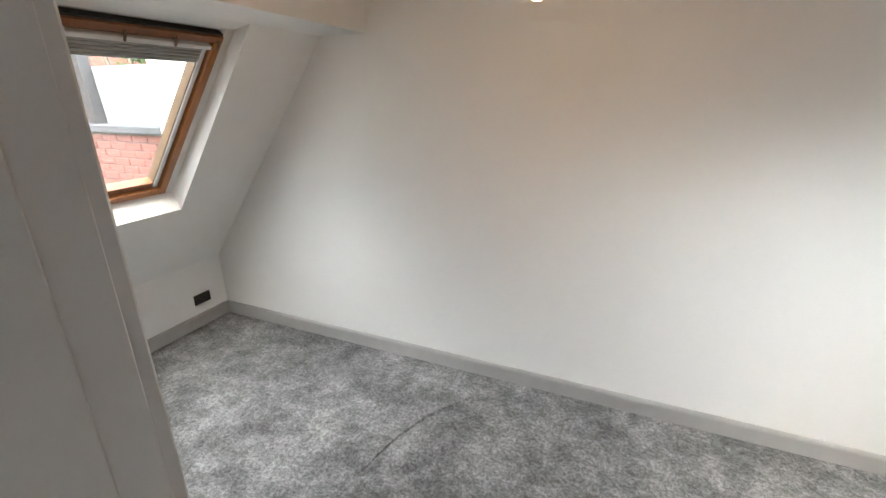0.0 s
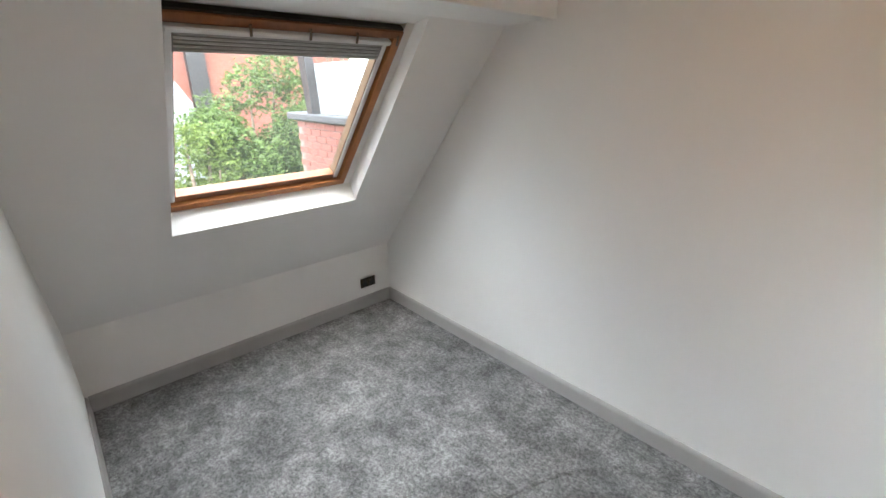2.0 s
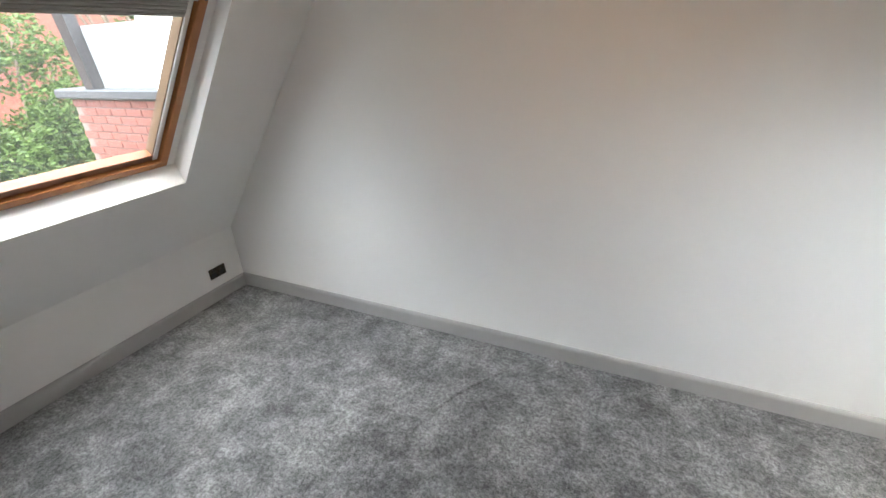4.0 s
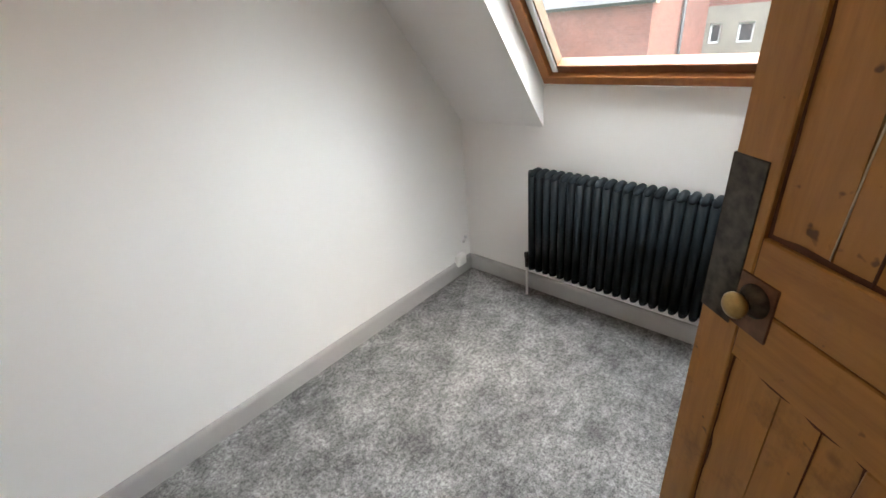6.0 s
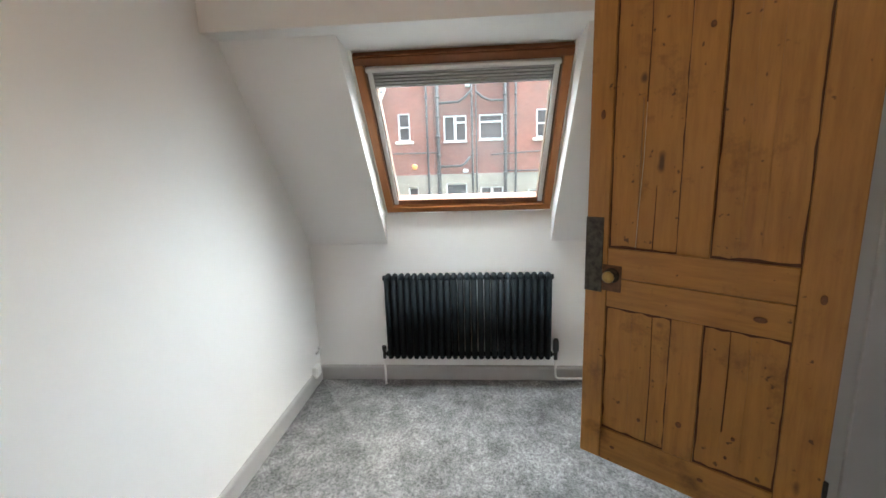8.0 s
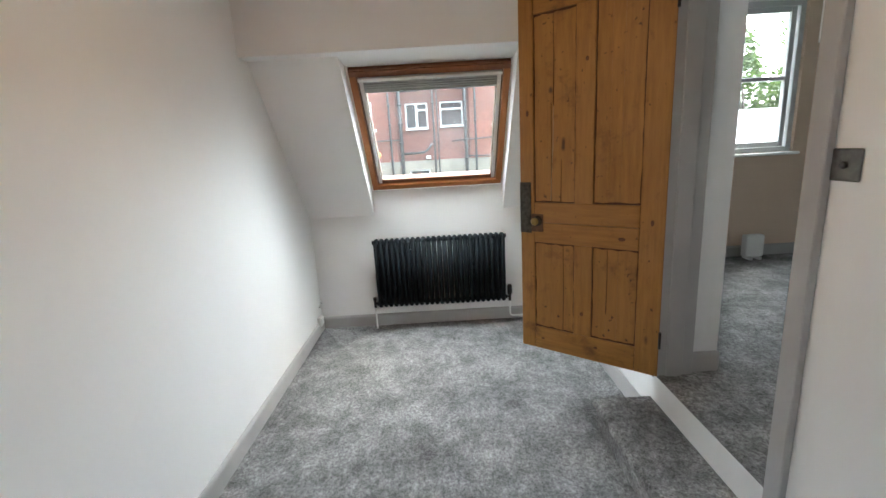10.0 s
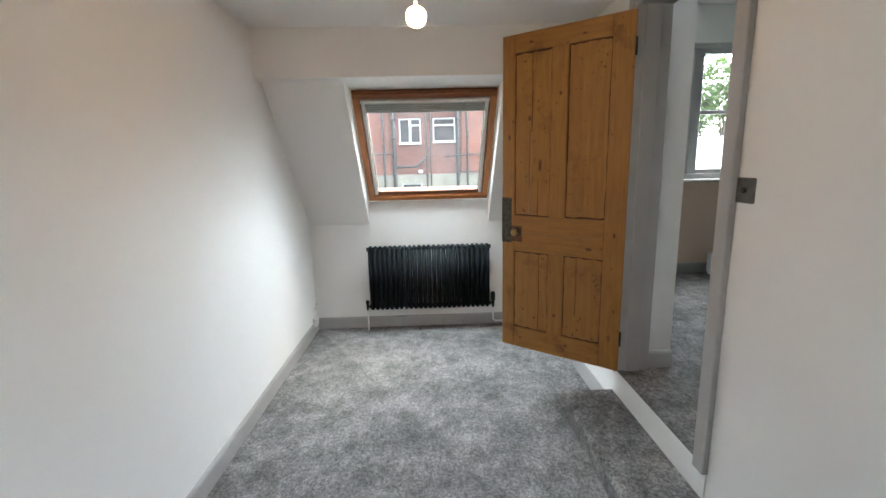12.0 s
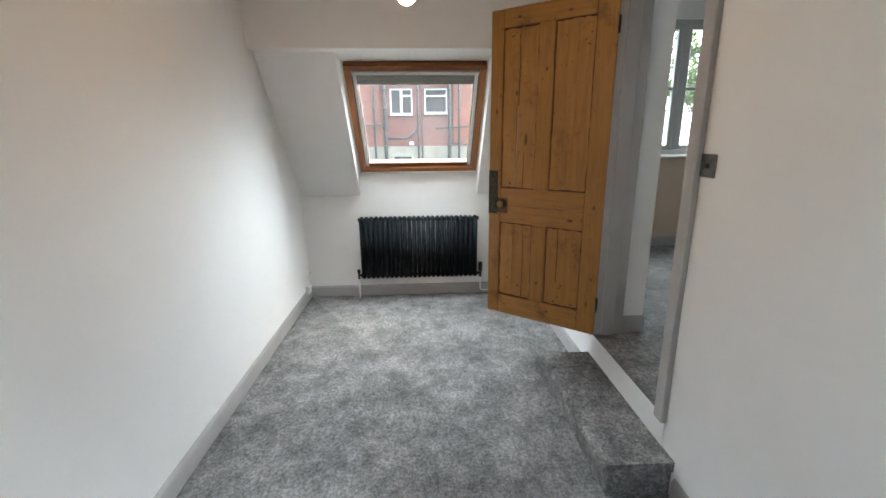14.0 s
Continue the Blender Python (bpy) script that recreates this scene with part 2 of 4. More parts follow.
def tube(bm, pts, r, seg=10, cap=True):
    """A round bar through points; r is one radius or one a point."""
    pts = [Vector(p) for p in pts]
    rs = r if isinstance(r, (list, tuple)) else [r] * len(pts)
    rings, ref = [], None
    for i, p in enumerate(pts):
        d = (pts[min(i + 1, len(pts) - 1)] - pts[max(i - 1, 0)]).normalized()
        if ref is None:
            ref = d.orthogonal().normalized()
        ref = (ref - d * ref.dot(d)).normalized()
        w = d.cross(ref)
        rings.append([bm.verts.new(p + rs[i] * (math.cos(a) * ref + math.sin(a) * w)) for a in [2 * math.pi * k / seg for k in range(seg)]])
    for a, b in zip(rings, rings[1:]):
        for k in range(seg):
            f = bm.faces.new((a[k], a[(k + 1) % seg], b[(k + 1) % seg], b[k]))
            f.smooth = True
    if cap:
        bm.faces.new(rings[0][::-1])
        bm.faces.new(rings[-1])


def lathe(bm, prof, m, seg=20):
    """A profile of (radius, height) turned about z, then placed by m."""
    rings = []
    for r, h in prof:
        rings.append([bm.verts.new(m @ Vector((r * math.cos(2 * math.pi * k / seg), r * math.sin(2 * math.pi * k / seg), h))) for k in range(seg)])
    for a, b in zip(rings, rings[1:]):
        for k in range(seg):
            f = bm.faces.new((a[k], a[(k + 1) % seg], b[(k + 1) % seg], b[k]))
            f.smooth = True
    bm.faces.new(rings[0][::-1])
    bm.faces.new(rings[-1])


def mesh_of(name, bm, material, smooth=False):
    bmesh.ops.recalc_face_normals(bm, faces=bm.faces)
    me = bpy.data.meshes.new(name)
    bm.to_mesh(me)
    bm.free()
    me.materials.append(material)
    return me


def part(name, bm, material, parent, label=""):
    ob = new(name, mesh_of(name, bm, material))
    ob.parent = parent
    if label:
        tagged(ob, label)
    return ob


def thing(name, m, label, category, group="", kind=""):
    ob = new(name)
    ob.matrix_world = m
    ob.empty_display_size = 0.05
    return tagged(ob, label, category, group, kind)


def structure(name, bm, material, label, category):
    return tagged(new(name, mesh_of(name, bm, material)), label, category, "", "structure")


def holed(bm, u0, u1, v0, v1, holes, put):
    """Fills a rectangle but for holes (u0, u1, v0, v1); put(a, b, c, d) lays each cell."""
    us = sorted({u0, u1, *[h[0] for h in holes], *[h[1] for h in holes]})
    vs = sorted({v0, v1, *[h[2] for h in holes], *[h[3] for h in holes]})
    for a, b in zip(us, us[1:]):
        run = None
        for c, d in zip(vs, vs[1:]):
            inside = any(h[0] < (a + b) / 2 < h[1] and h[2] < (c + d) / 2 < h[3] for h in holes)
            if inside:
                if run:
                    put(a, b, *run)
                run = None
            else:
                run = (run[0], d) if run else (c, d)
        if run:
            put(a, b, *run)


# ---- the room ----
XK, YD = -5.354, -2.275            # knee wall under the far roof window, door wall
ZC, ZS, ZL = 2.50, 2.185, 0.33     # ceiling, soffit beside the roof windows, landing
HB = 0.11                          # skirting
DX0, DX1, DZ = -2.565, -1.735, 2.385   # doorway

bm = bmesh.new()
box(bm, XK - 0.1, 0.1, YD - 0.02, 0.1, -0.25, 0.0)
structure("floor", bm, CARPET, "mottled grey cut-pile carpet laid wall to wall", "floor")

bm = bmesh.new()
box(bm, XK - 0.4, 0.4, 0.0, 0.2, -0.25, 3.0)
structure("wall_north", bm, WALL, "plain white painted long party wall", "wall")

bm = bmesh.new()
holed(bm, XK - 0.4, 0.4, -0.25, 3.0, [(DX0, DX1, ZL - 0.02, DZ + 0.025)], lambda a, b, c, d: box(bm, a, b, YD - 0.15, YD, c, d))
structure("wall_south", bm, WALL, "white painted wall with a raised doorway", "wall")

W2Y0, W2Y1 = -1.72, -0.572
bm = bmesh.new()
box(bm, 0.0, 0.15, YD, W2Y0, -0.25, 1.04)
box(bm, 0.0, 0.15, W2Y0, W2Y1, -0.25, 1.255)
box(bm, 0.0, 0.15, W2Y1, 0.0, -0.25, 1.04)
structure("wall_east", bm, WALL, "white painted low wall under a roof window", "wall")
bm = bmesh.new()
S2 = ((0.0, 1.04), (-0.896, ZS), (-0.896, ZS + 0.23), (0.15, 1.08), (0.15, 1.04))
prism(bm, S2, YD, W2Y0)
prism(bm, S2, W2Y1, 0.0)
structure("sloping_ceiling_east", bm, CEIL, "white painted roof slope on both sides of a window", "sloping ceiling")

W1Y0, W1Y1 = -1.698, -0.562
bm = bmesh.new()
box(bm, XK - 0.15, XK, YD, 0.0, -0.25, 0.545)
structure("wall_west", bm, WALL, "white painted knee wall under the roof slope", "wall")
bm = bmesh.new()
S1 = ((XK, 0.545), (-4.073, ZS), (-4.073, ZS + 0.23), (XK - 0.15, 0.6), (XK - 0.15, 0.545))
prism(bm, S1, YD, W1Y0)
prism(bm, S1, W1Y1, 0.0)
prism(bm, ((XK, 0.545), (-4.903, 1.122), (-4.955, 1.240), (XK - 0.15, 0.66), (XK - 0.15, 0.545)), W1Y0, W1Y1)
structure("sloping_ceiling_west", bm, CEIL, "white painted roof slope round a window", "sloping ceiling")

bm = bmesh.new()
box(bm, -3.735, -1.03, YD, 0.0, ZC, ZC + 0.25)
box(bm, -4.073, -3.735, YD, 0.0, ZS, ZC + 0.25)
prism(bm, ((-4.073, ZS), (-4.205, 2.16), (-4.30, 2.16), (-4.30, ZC), (-4.073, ZC)), W1Y0, W1Y1)
box(bm, -1.03, -0.896, YD, 0.0, ZS, ZC + 0.25)
prism(bm, ((-0.896, ZS), (-0.70, 2.16), (-0.60, 2.16), (-0.60, ZC), (-0.896, ZC)), W2Y0, W2Y1)
structure("ceiling", bm, CEIL, "flat white ceiling with dropped sides by the roof windows", "ceiling")


def baseboard(length, m, label):
    bm = bmesh.new()
    prism(bm, ((0, 0), (0.017, 0), (0.017, HB - 0.022), (0.014, HB - 0.012), (0.007, HB - 0.003), (0, HB)), 0, length, m)
    return structure("baseboard", bm, TRIM, label, "skirting board")


GREYSK = "light grey painted skirting board against the wall"
baseboard(-XK, Matrix(((0, -1, 0, 0), (-1, 0, 0, 0), (0, 0, 1, 0), (0, 0, 0, 1))), GREYSK)
baseboard(-YD - 0.034, pose(0, -0.017, 0, 0, 0, 180), GREYSK)
baseboard(-YD - 0.034, pose(XK, YD + 0.017, 0), GREYSK)
baseboard(1.66, Matrix(((0, -1, 0, -0.0), (1, 0, 0, YD), (0, 0, 1, 0), (0, 0, 0, 1))), GREYSK)
baseboard(-2.74 - XK, Matrix(((0, -1, 0, -2.74), (1, 0, 0, YD), (0, 0, 1, 0), (0, 0, 0, 1))), GREYSK)

# pile crease across the carpet
bm = bmesh.new()
cr = ((-3.265, -1.10), (-3.245, -0.92), (-3.205, -0.74), (-3.13, -0.55), (-3.03, -0.39), (-2.93, -0.26), (-2.82, -0.13))
tube(bm, [(x, y, -0.003) for x, y in cr], (0.003, 0.010, 0.013, 0.014, 0.013, 0.010, 0.004), 8)
tagged(new("carpet_crease", mesh_of("carpet_crease", bm, CARPET)), "slight curved ridge pressed into the grey carpet", "carpet", "", "structure")

# carpeted step below the doorway
STEPM = Matrix(((0, -1, 0, 0), (1, 0, 0, 0), (0, 0, 1, 0), (0, 0, 0, 1)))
step = thing("carpeted_step", pose(-1.692, YD, 0), "low step wrapped in dark grey carpet below the doorway", "step")
bm = bmesh.new()
box(bm, 0.0, 0.296, 0.006, 1.024, 0.0, 0.128, STEPM, 0.008)
part("riser", bm, CARPET, step)
bm = bmesh.new()
prism(bm, ((0, 0.1285), (0.30, 0.1285), (0.316, 0.136), (0.325, 0.154), (0.319, 0.170), (0.30, 0.180), (0, 0.180)), 0, 1.03, STEPM)
part("tread", bm, CARPET, step)

# white riser board under the threshold
bm = bmesh.new()
box(bm, DX0 - 0.05, DX1 + 0.05, YD, YD + 0.004, 0.13, ZL - 0.004)
structure("threshold_riser", bm, WHITE, "white painted riser under the threshold", "trim")

# ---- door frame ----
bm = bmesh.new()
LY0 = -2.462
for x0, x1 in ((DX0 - 0.002, DX0 + 0.028), (DX1 - 0.028 + 0.02, DX1 + 0.02)):
    box(bm, x0, x1, LY0, YD + 0.003, ZL, DZ, bevel=0.002)
box(bm, DX0 + 0.028, DX1 - 0.008, LY0, YD + 0.003, DZ - 0.005, DZ + 0.022, bevel=0.002)
box(bm, DX0 + 0.028, DX0 + 0.041, -2.40, YD - 0.042, ZL, DZ - 0.005, bevel=0.002)
box(bm, DX1 - 0.021, DX1 - 0.008, -2.40, YD - 0.042, ZL, DZ - 0.005, bevel=0.002)
box(bm, DX0 - 0.062, DX0 + 0.008, YD, YD + 0.028, ZL - 0.02, DZ + 0.06, bevel=0.004)
box(bm, DX1 + 0.014, DX1 + 0.075, YD, YD + 0.012, ZL - 0.02, DZ + 0.06, bevel=0.004)
box(bm, DX0 + 0.006, DX1 + 0.014, YD, YD + 0.012, DZ + 0.0, DZ + 0.06, bevel=0.004)
box(bm, DX0 - 0.062, DX0 + 0.006, LY0 - 0.004, -2.425, ZL, DZ + 0.06, bevel=0.004)
structure("door_frame", bm, TRIM, "grey painted door lining with stops and architrave", "door frame")


# ---- the pine door ----
def pine_door(m):
    d = thing("door_1", m, "stripped pine four-panel door standing open with an iron lock plate", "door", "", "structure")
    W, H, T = 0.795, 2.035, 0.036

    def bar(name, s0, s1, z0, z1, mt=PINE):
        b = bmesh.new()
        box(b, s0, s1, -T, 0.0, z0, z1, bevel=0.0025)
        part(name, b, mt, d)
    bar("stile", 0.0, 0.1192, 0.0, H)
    bar("stile", 0.7078, W, 0.0, H)
    bar("rail", 0.1209, 0.7061, 0.0, 0.142, PINE_X)
    bar("rail", 0.1209, 0.7061, 0.680, 0.798, PINE_X)
    bar("rail", 0.1209, 0.7061, 0.801, 0.917, PINE_X)
    bar("rail", 0.1209, 0.7061, 1.925, H, PINE_X)
    bar("muntin", 0.362, 0.464, 0.1425, 0.6795)
    bar("muntin", 0.362, 0.464, 0.9175, 1.9245)
    for s0, s1 in ((0.1200, 0.3615), (0.4645, 0.7070)):
        for z0, z1 in ((0.1425, 0.6795), (0.9175, 1.9245)):
            b = bmesh.new()
            back, cut = -T + 0.011, s0 + (s1 - s0) * (0.42 if s0 < 0.3 else 0.58)
            if s0 > 0.4 and z0 > 0.8:
                box(b, s0, cut - 0.002, back, -0.011, z0, z0 + 0.55)
                box(b, cut + 0.002, s1, back, -0.0113, z0, z0 + 0.55)
                box(b, s0, s1, back, -0.0112, z0 + 0.55, z1)
            else:
                u, v = sorted((cut, s0 + (s1 - s0) * (0.67 if s0 < 0.3 else 0.27)))
                for a0, a1, face in ((s0, u - 0.0015, -0.0110), (u + 0.0015, v - 0.0015, -0.0106), (v + 0.0015, s1, -0.0112)):
                    box(b, a0, a1, back, face, z0, z1)
                for e in (u, v):
                    box(b, e - 0.004, e + 0.004, back + 0.001, -0.013, z0, z1)
            part("panel", b, PINE, d)
            b = bmesh.new()
            for (ax, az), (bx, bz), (ix, iz) in (((s0, z0), (s0, z1), (1, 0)), ((s1, z0), (s1, z1), (-1, 0)), ((s0, z0), (s1, z0), (0, 1)), ((s0, z1), (s1, z1), (0, -1))):
                n = 6 + int(14 * math.hypot(bx - ax, bz - az))
                edge = []
                for i in range(n + 1):
                    f = i / n
                    wd = random.uniform(0.004, 0.013) if iz else random.uniform(0.002, 0.008)
                    x, z = ax + (bx - ax) * f, az + (bz - az) * f
                    edge.append((b.verts.new((x, -0.0092, z)), b.verts.new((x + ix * wd, -0.0099, z + iz * wd))))
                for (p, q), (p2, q2) in zip(edge, edge[1:]):
                    b.faces.new((p, q, q2, p2))
            part("panel_joint", b, PINE_GAP, d, "dark grimy joint")
    for s0, s1 in ((0.1134, 0.1269), (0.7001, 0.7136)):
        for z0, z1 in ((0.002, 0.140), (0.682, 0.915), (1.927, H - 0.002)):
            b = bmesh.new()
            box(b, s0, s1, -T + 0.003, -0.003, z0, z1)
            part("rail_joint", b, PINE_GAP, d, "dark grimy joint")
    # Thin pale line along the split in the upper panel.
    b = bmesh.new()
    tube(b, ((0.608, -0.0112, 0.925), (0.603, -0.0112, 1.08), (0.595, -0.0112, 1.25), (0.593, -0.0112, 1.46)), (0.0012, 0.0016, 0.0012, 0.0006), 6)
    part("pale_split_line", b, PALE_LINE, d, "thin pale line along a split")
    for pts in (((0.531, 0.145), (0.528, 0.40), (0.533, 0.677)), ((0.281, 0.30), (0.279, 0.52), (0.282, 0.677)), ((0.593, 1.45), (0.590, 1.70), (0.594, 1.92)), ((0.548, 0.92), (0.546, 1.05), (0.545, 1.16))):
        b = bmesh.new()
        tube(b, [(x, -0.0105, z) for x, z in pts], (0.0024, 0.0018, 0.0012), 6)
        part("split", b, PINE_GAP, d, "dark split between boards")
    for x, y, z, rx, rz in ((0.205, 0.0, 0.735, 0.022, 0.012), (0.415, 0.0, 0.275, 0.012, 0.014), (0.245, -0.0105, 0.285, 0.007, 0.009), (0.262, -0.0105, 0.205, 0.006, 0.008), (0.56, -0.0105, 0.23, 0.008, 0.009), (0.33, 0.0, 0.085, 0.012, 0.009), (0.745, 0.0, 1.42, 0.010, 0.020), (0.405, 0.0, 1.66, 0.010, 0.013), (0.60, 0.0, 1.975, 0.014, 0.009), (0.275, 0.0, 1.965, 0.015, 0.008), (0.06, 0.0, 0.83, 0.010, 0.018), (0.655, 0.0, 0.07, 0.012, 0.008)):
        b = bmesh.new()
        lathe(b, ((1.0, 0.0), (0.7, 0.0007), (0.05, 0.0009)), pose(x, y - 0.0003, z, -90) @ Matrix.Diagonal((rx, rz, 1.0, 1.0)), 14)
        part("knot", b, KNOT, d, "dark oval knot")
    b = bmesh.new()
    box(b, 0.726, W + 0.002, -0.001, 0.003, 0.735, 1.035, bevel=0.001)
    box(b, W - 0.001, W + 0.002, -T, -0.001, 0.735, 1.035)
    part("lock_plate", b, PLATE, d, "worn dark iron lock plate")
    b = bmesh.new()
    box(b, 0.650, 0.724, -0.001, 0.004, 0.745, 0.85, bevel=0.001)
    part("rose_plate", b, RUST, d, "small rusty plate behind the knob")
    k = pose(0.686, 0.002, 0.810, -90)
    b = bmesh.new()
    lathe(b, ((0.030, 0.0), (0.030, 0.004), (0.022, 0.010), (0.012, 0.014), (0.012, 0.022)), k)
    part("knob_rose", b, PLATE, d, "dark iron rose")
    b = bmesh.new()
    lathe(b, ((0.010, 0.018), (0.011, 0.023), (0.018, 0.028), (0.023, 0.036), (0.023, 0.042), (0.018, 0.048), (0.009, 0.052), (0.002, 0.053)), k)
    part("knob", b, BRASS, d, "tarnished brass knob")
    for z in (0.21, 1.85):
        b = bmesh.new()
        tube(b, ((-0.004, 0.004, z - 0.045), (-0.004, 0.004, z + 0.045)), 0.007)
        box(b, -0.004, 0.0, -0.03, 0.003, z - 0.045, z + 0.045)
        part("hinge", b, BLACK, d, "black iron hinge")
    return d


pine_door(pose(-1.747, YD + 0.002, 0.327, 0, 0, 51.5))


# ---- roof windows ----
def roof_window(name, m, width, length, label, clips):
    """Frame in local x (across), y (up the slope), z (into the room)."""
    w = thing(name, m, label, "window", "", "structure")
    F, S, D = 0.048, 0.042, 0.09

    def ring(nm, o, wd, z0, z1, mats, lab=""):
        for i, q in enumerate(((o, width - o, o, o + wd), (o, width - o, length - o - wd, length - o), (o, o + wd, o + wd, length - o - wd), (width - o - wd, width - o, o + wd, length - o - wd))):
            b = bmesh.new()
            box(b, q[0], q[1], q[2], q[3] - (0.010 if nm == "window_frame" and i == 1 else 0.0), z0, z1, bevel=0.003)
            part(nm, b, mats[i], w, lab)
    # Dark strip painted in for the shadow gap above the frame.
    b = bmesh.new()
    box(b, 0.0, width, length - 0.0095, length, -D, -0.012)
    part("head_shadow_strip", b, BLACK if clips else SASHDIM, w, "dark strip for the shadow gap above the frame")
    # The head member takes the darkened copy, its shade painted in.
    ring("window_frame", 0.0, F, -D, 0.0, (SASHWOOD, SASHDIM, SASHWOOD, SASHWOOD), "varnished orange pine frame")
    # Bottom sash darkened so direct sky light does not wash it out.
    ring("sash", F + 0.004, S, -D + 0.01, -0.022, (SASHDIM, SASHDIM, SASHPALE, SASHPALE), "varnished pine sash")
    b = bmesh.new()
    o = F + S
    box(b, o - 0.01, width - o + 0.01, o - 0.01, length - o + 0.01, -D + 0.02, -D + 0.026)
    p = part("pane", b, GLASS, w, "clear glass")
    p.visible_shadow = False
    b = bmesh.new()
    for q in ((-0.06, width + 0.06, -0.07, 0.0), (-0.06, width + 0.06, length, length + 0.07), (-0.06, 0.0, 0.0, length), (width, width + 0.06, 0.0, length)):
        box(b, q[0], q[1], q[2], q[3], -D - 0.06, -D - 0.002)
    part("flashing", b, LEAD, w, "grey outer flashing")
    for q in ((-0.075, -0.001, -0.05, length + 0.07), (width + 0.001, width + 0.075, -0.05, length + 0.07)):
        b = bmesh.new()
        box(b, q[0], q[1], q[2], q[3], -D, -0.012)
        part("lining", b, WALL, w, "white painted lining board")
    # blind folded up at the head
    bl = thing("roof_window_blind", m, "grey pleated blind gathered up at the window head", "blind")
    o = F + 0.012
    b = bmesh.new()
    box(b, o - 0.004, width - o + 0.004, length - 0.088, length - 0.064, -0.03, 0.006, bevel=0.005)
    part("head_rail", b, RAIL, bl, "white metal head rail")
    for i in range(4):
        b = bmesh.new()
        y = length - 0.102 - 0.018 * i
        prism(b, ((-0.05, y - 0.0095), (-0.014, y - 0.006), (-0.010, y), (-0.014, y + 0.006), (-0.05, y + 0.0095)), 0, width - 2 * o - 0.06, Matrix(((0, 1, 0, o + 0.03), (0, 0, 1, 0), (1, 0, 0, 0), (0, 0, 0, 1))))
        part("pleat", b, BLIND, bl)
    b = bmesh.new()
    box(b, o + 0.03, width - o - 0.03, length - 0.180, length - 0.166, -0.047, -0.012, bevel=0.003)
    part("bottom_bar", b, BLIND, bl, "grey metal bottom bar")
    for x in (o, width - o - 0.028):
        b = bmesh.new()
        box(b, x, x + 0.028, F + 0.012, length - 0.09, -0.048, -0.016, bevel=0.003)
        part("side_channel", b, RAIL, bl, "white metal side channel")
    for f in clips:
        b = bmesh.new()
        tube(b, ((f * width, length - 0.03, 0.002), (f * width, length - 0.045, 0.014), (f * width + 0.006, length - 0.075, 0.012)), 0.006, 8)
        part("clip", b, SASHPALE, bl, "small wooden clip")


def slope_pose(p0, p1, y_start, ydir):
    """Window pose from its foot p0 and head p1, both (x, z)."""
    up = Vector((p1[0] - p0[0], 0, p1[1] - p0[1])).normalized()
    ac = Vector((0, ydir, 0))
    nz = ac.cross(up)
    m = Matrix((ac, up, nz)).transposed().to_4x4()
    m.translation = (p0[0], y_start, p0[1])
    return m


A2, B2 = (-0.03, 1.262), (-0.705, 2.13)
roof_window("window_2", slope_pose(A2, B2, -0.590, -1), 1.115, (Vector(B2) - Vector(A2)).length, "pine roof window over a radiator facing brick buildings", ())
A1, B1 = (-4.945, 1.240), (-4.20, 2.128)
roof_window("window_1", slope_pose(A1, B1, -1.735, 1), 1.118, (Vector(B1) - Vector(A1)).length, "pine roof window facing trees and a white dormer", (0.03, 0.32, 0.55, 0.76, 0.97))


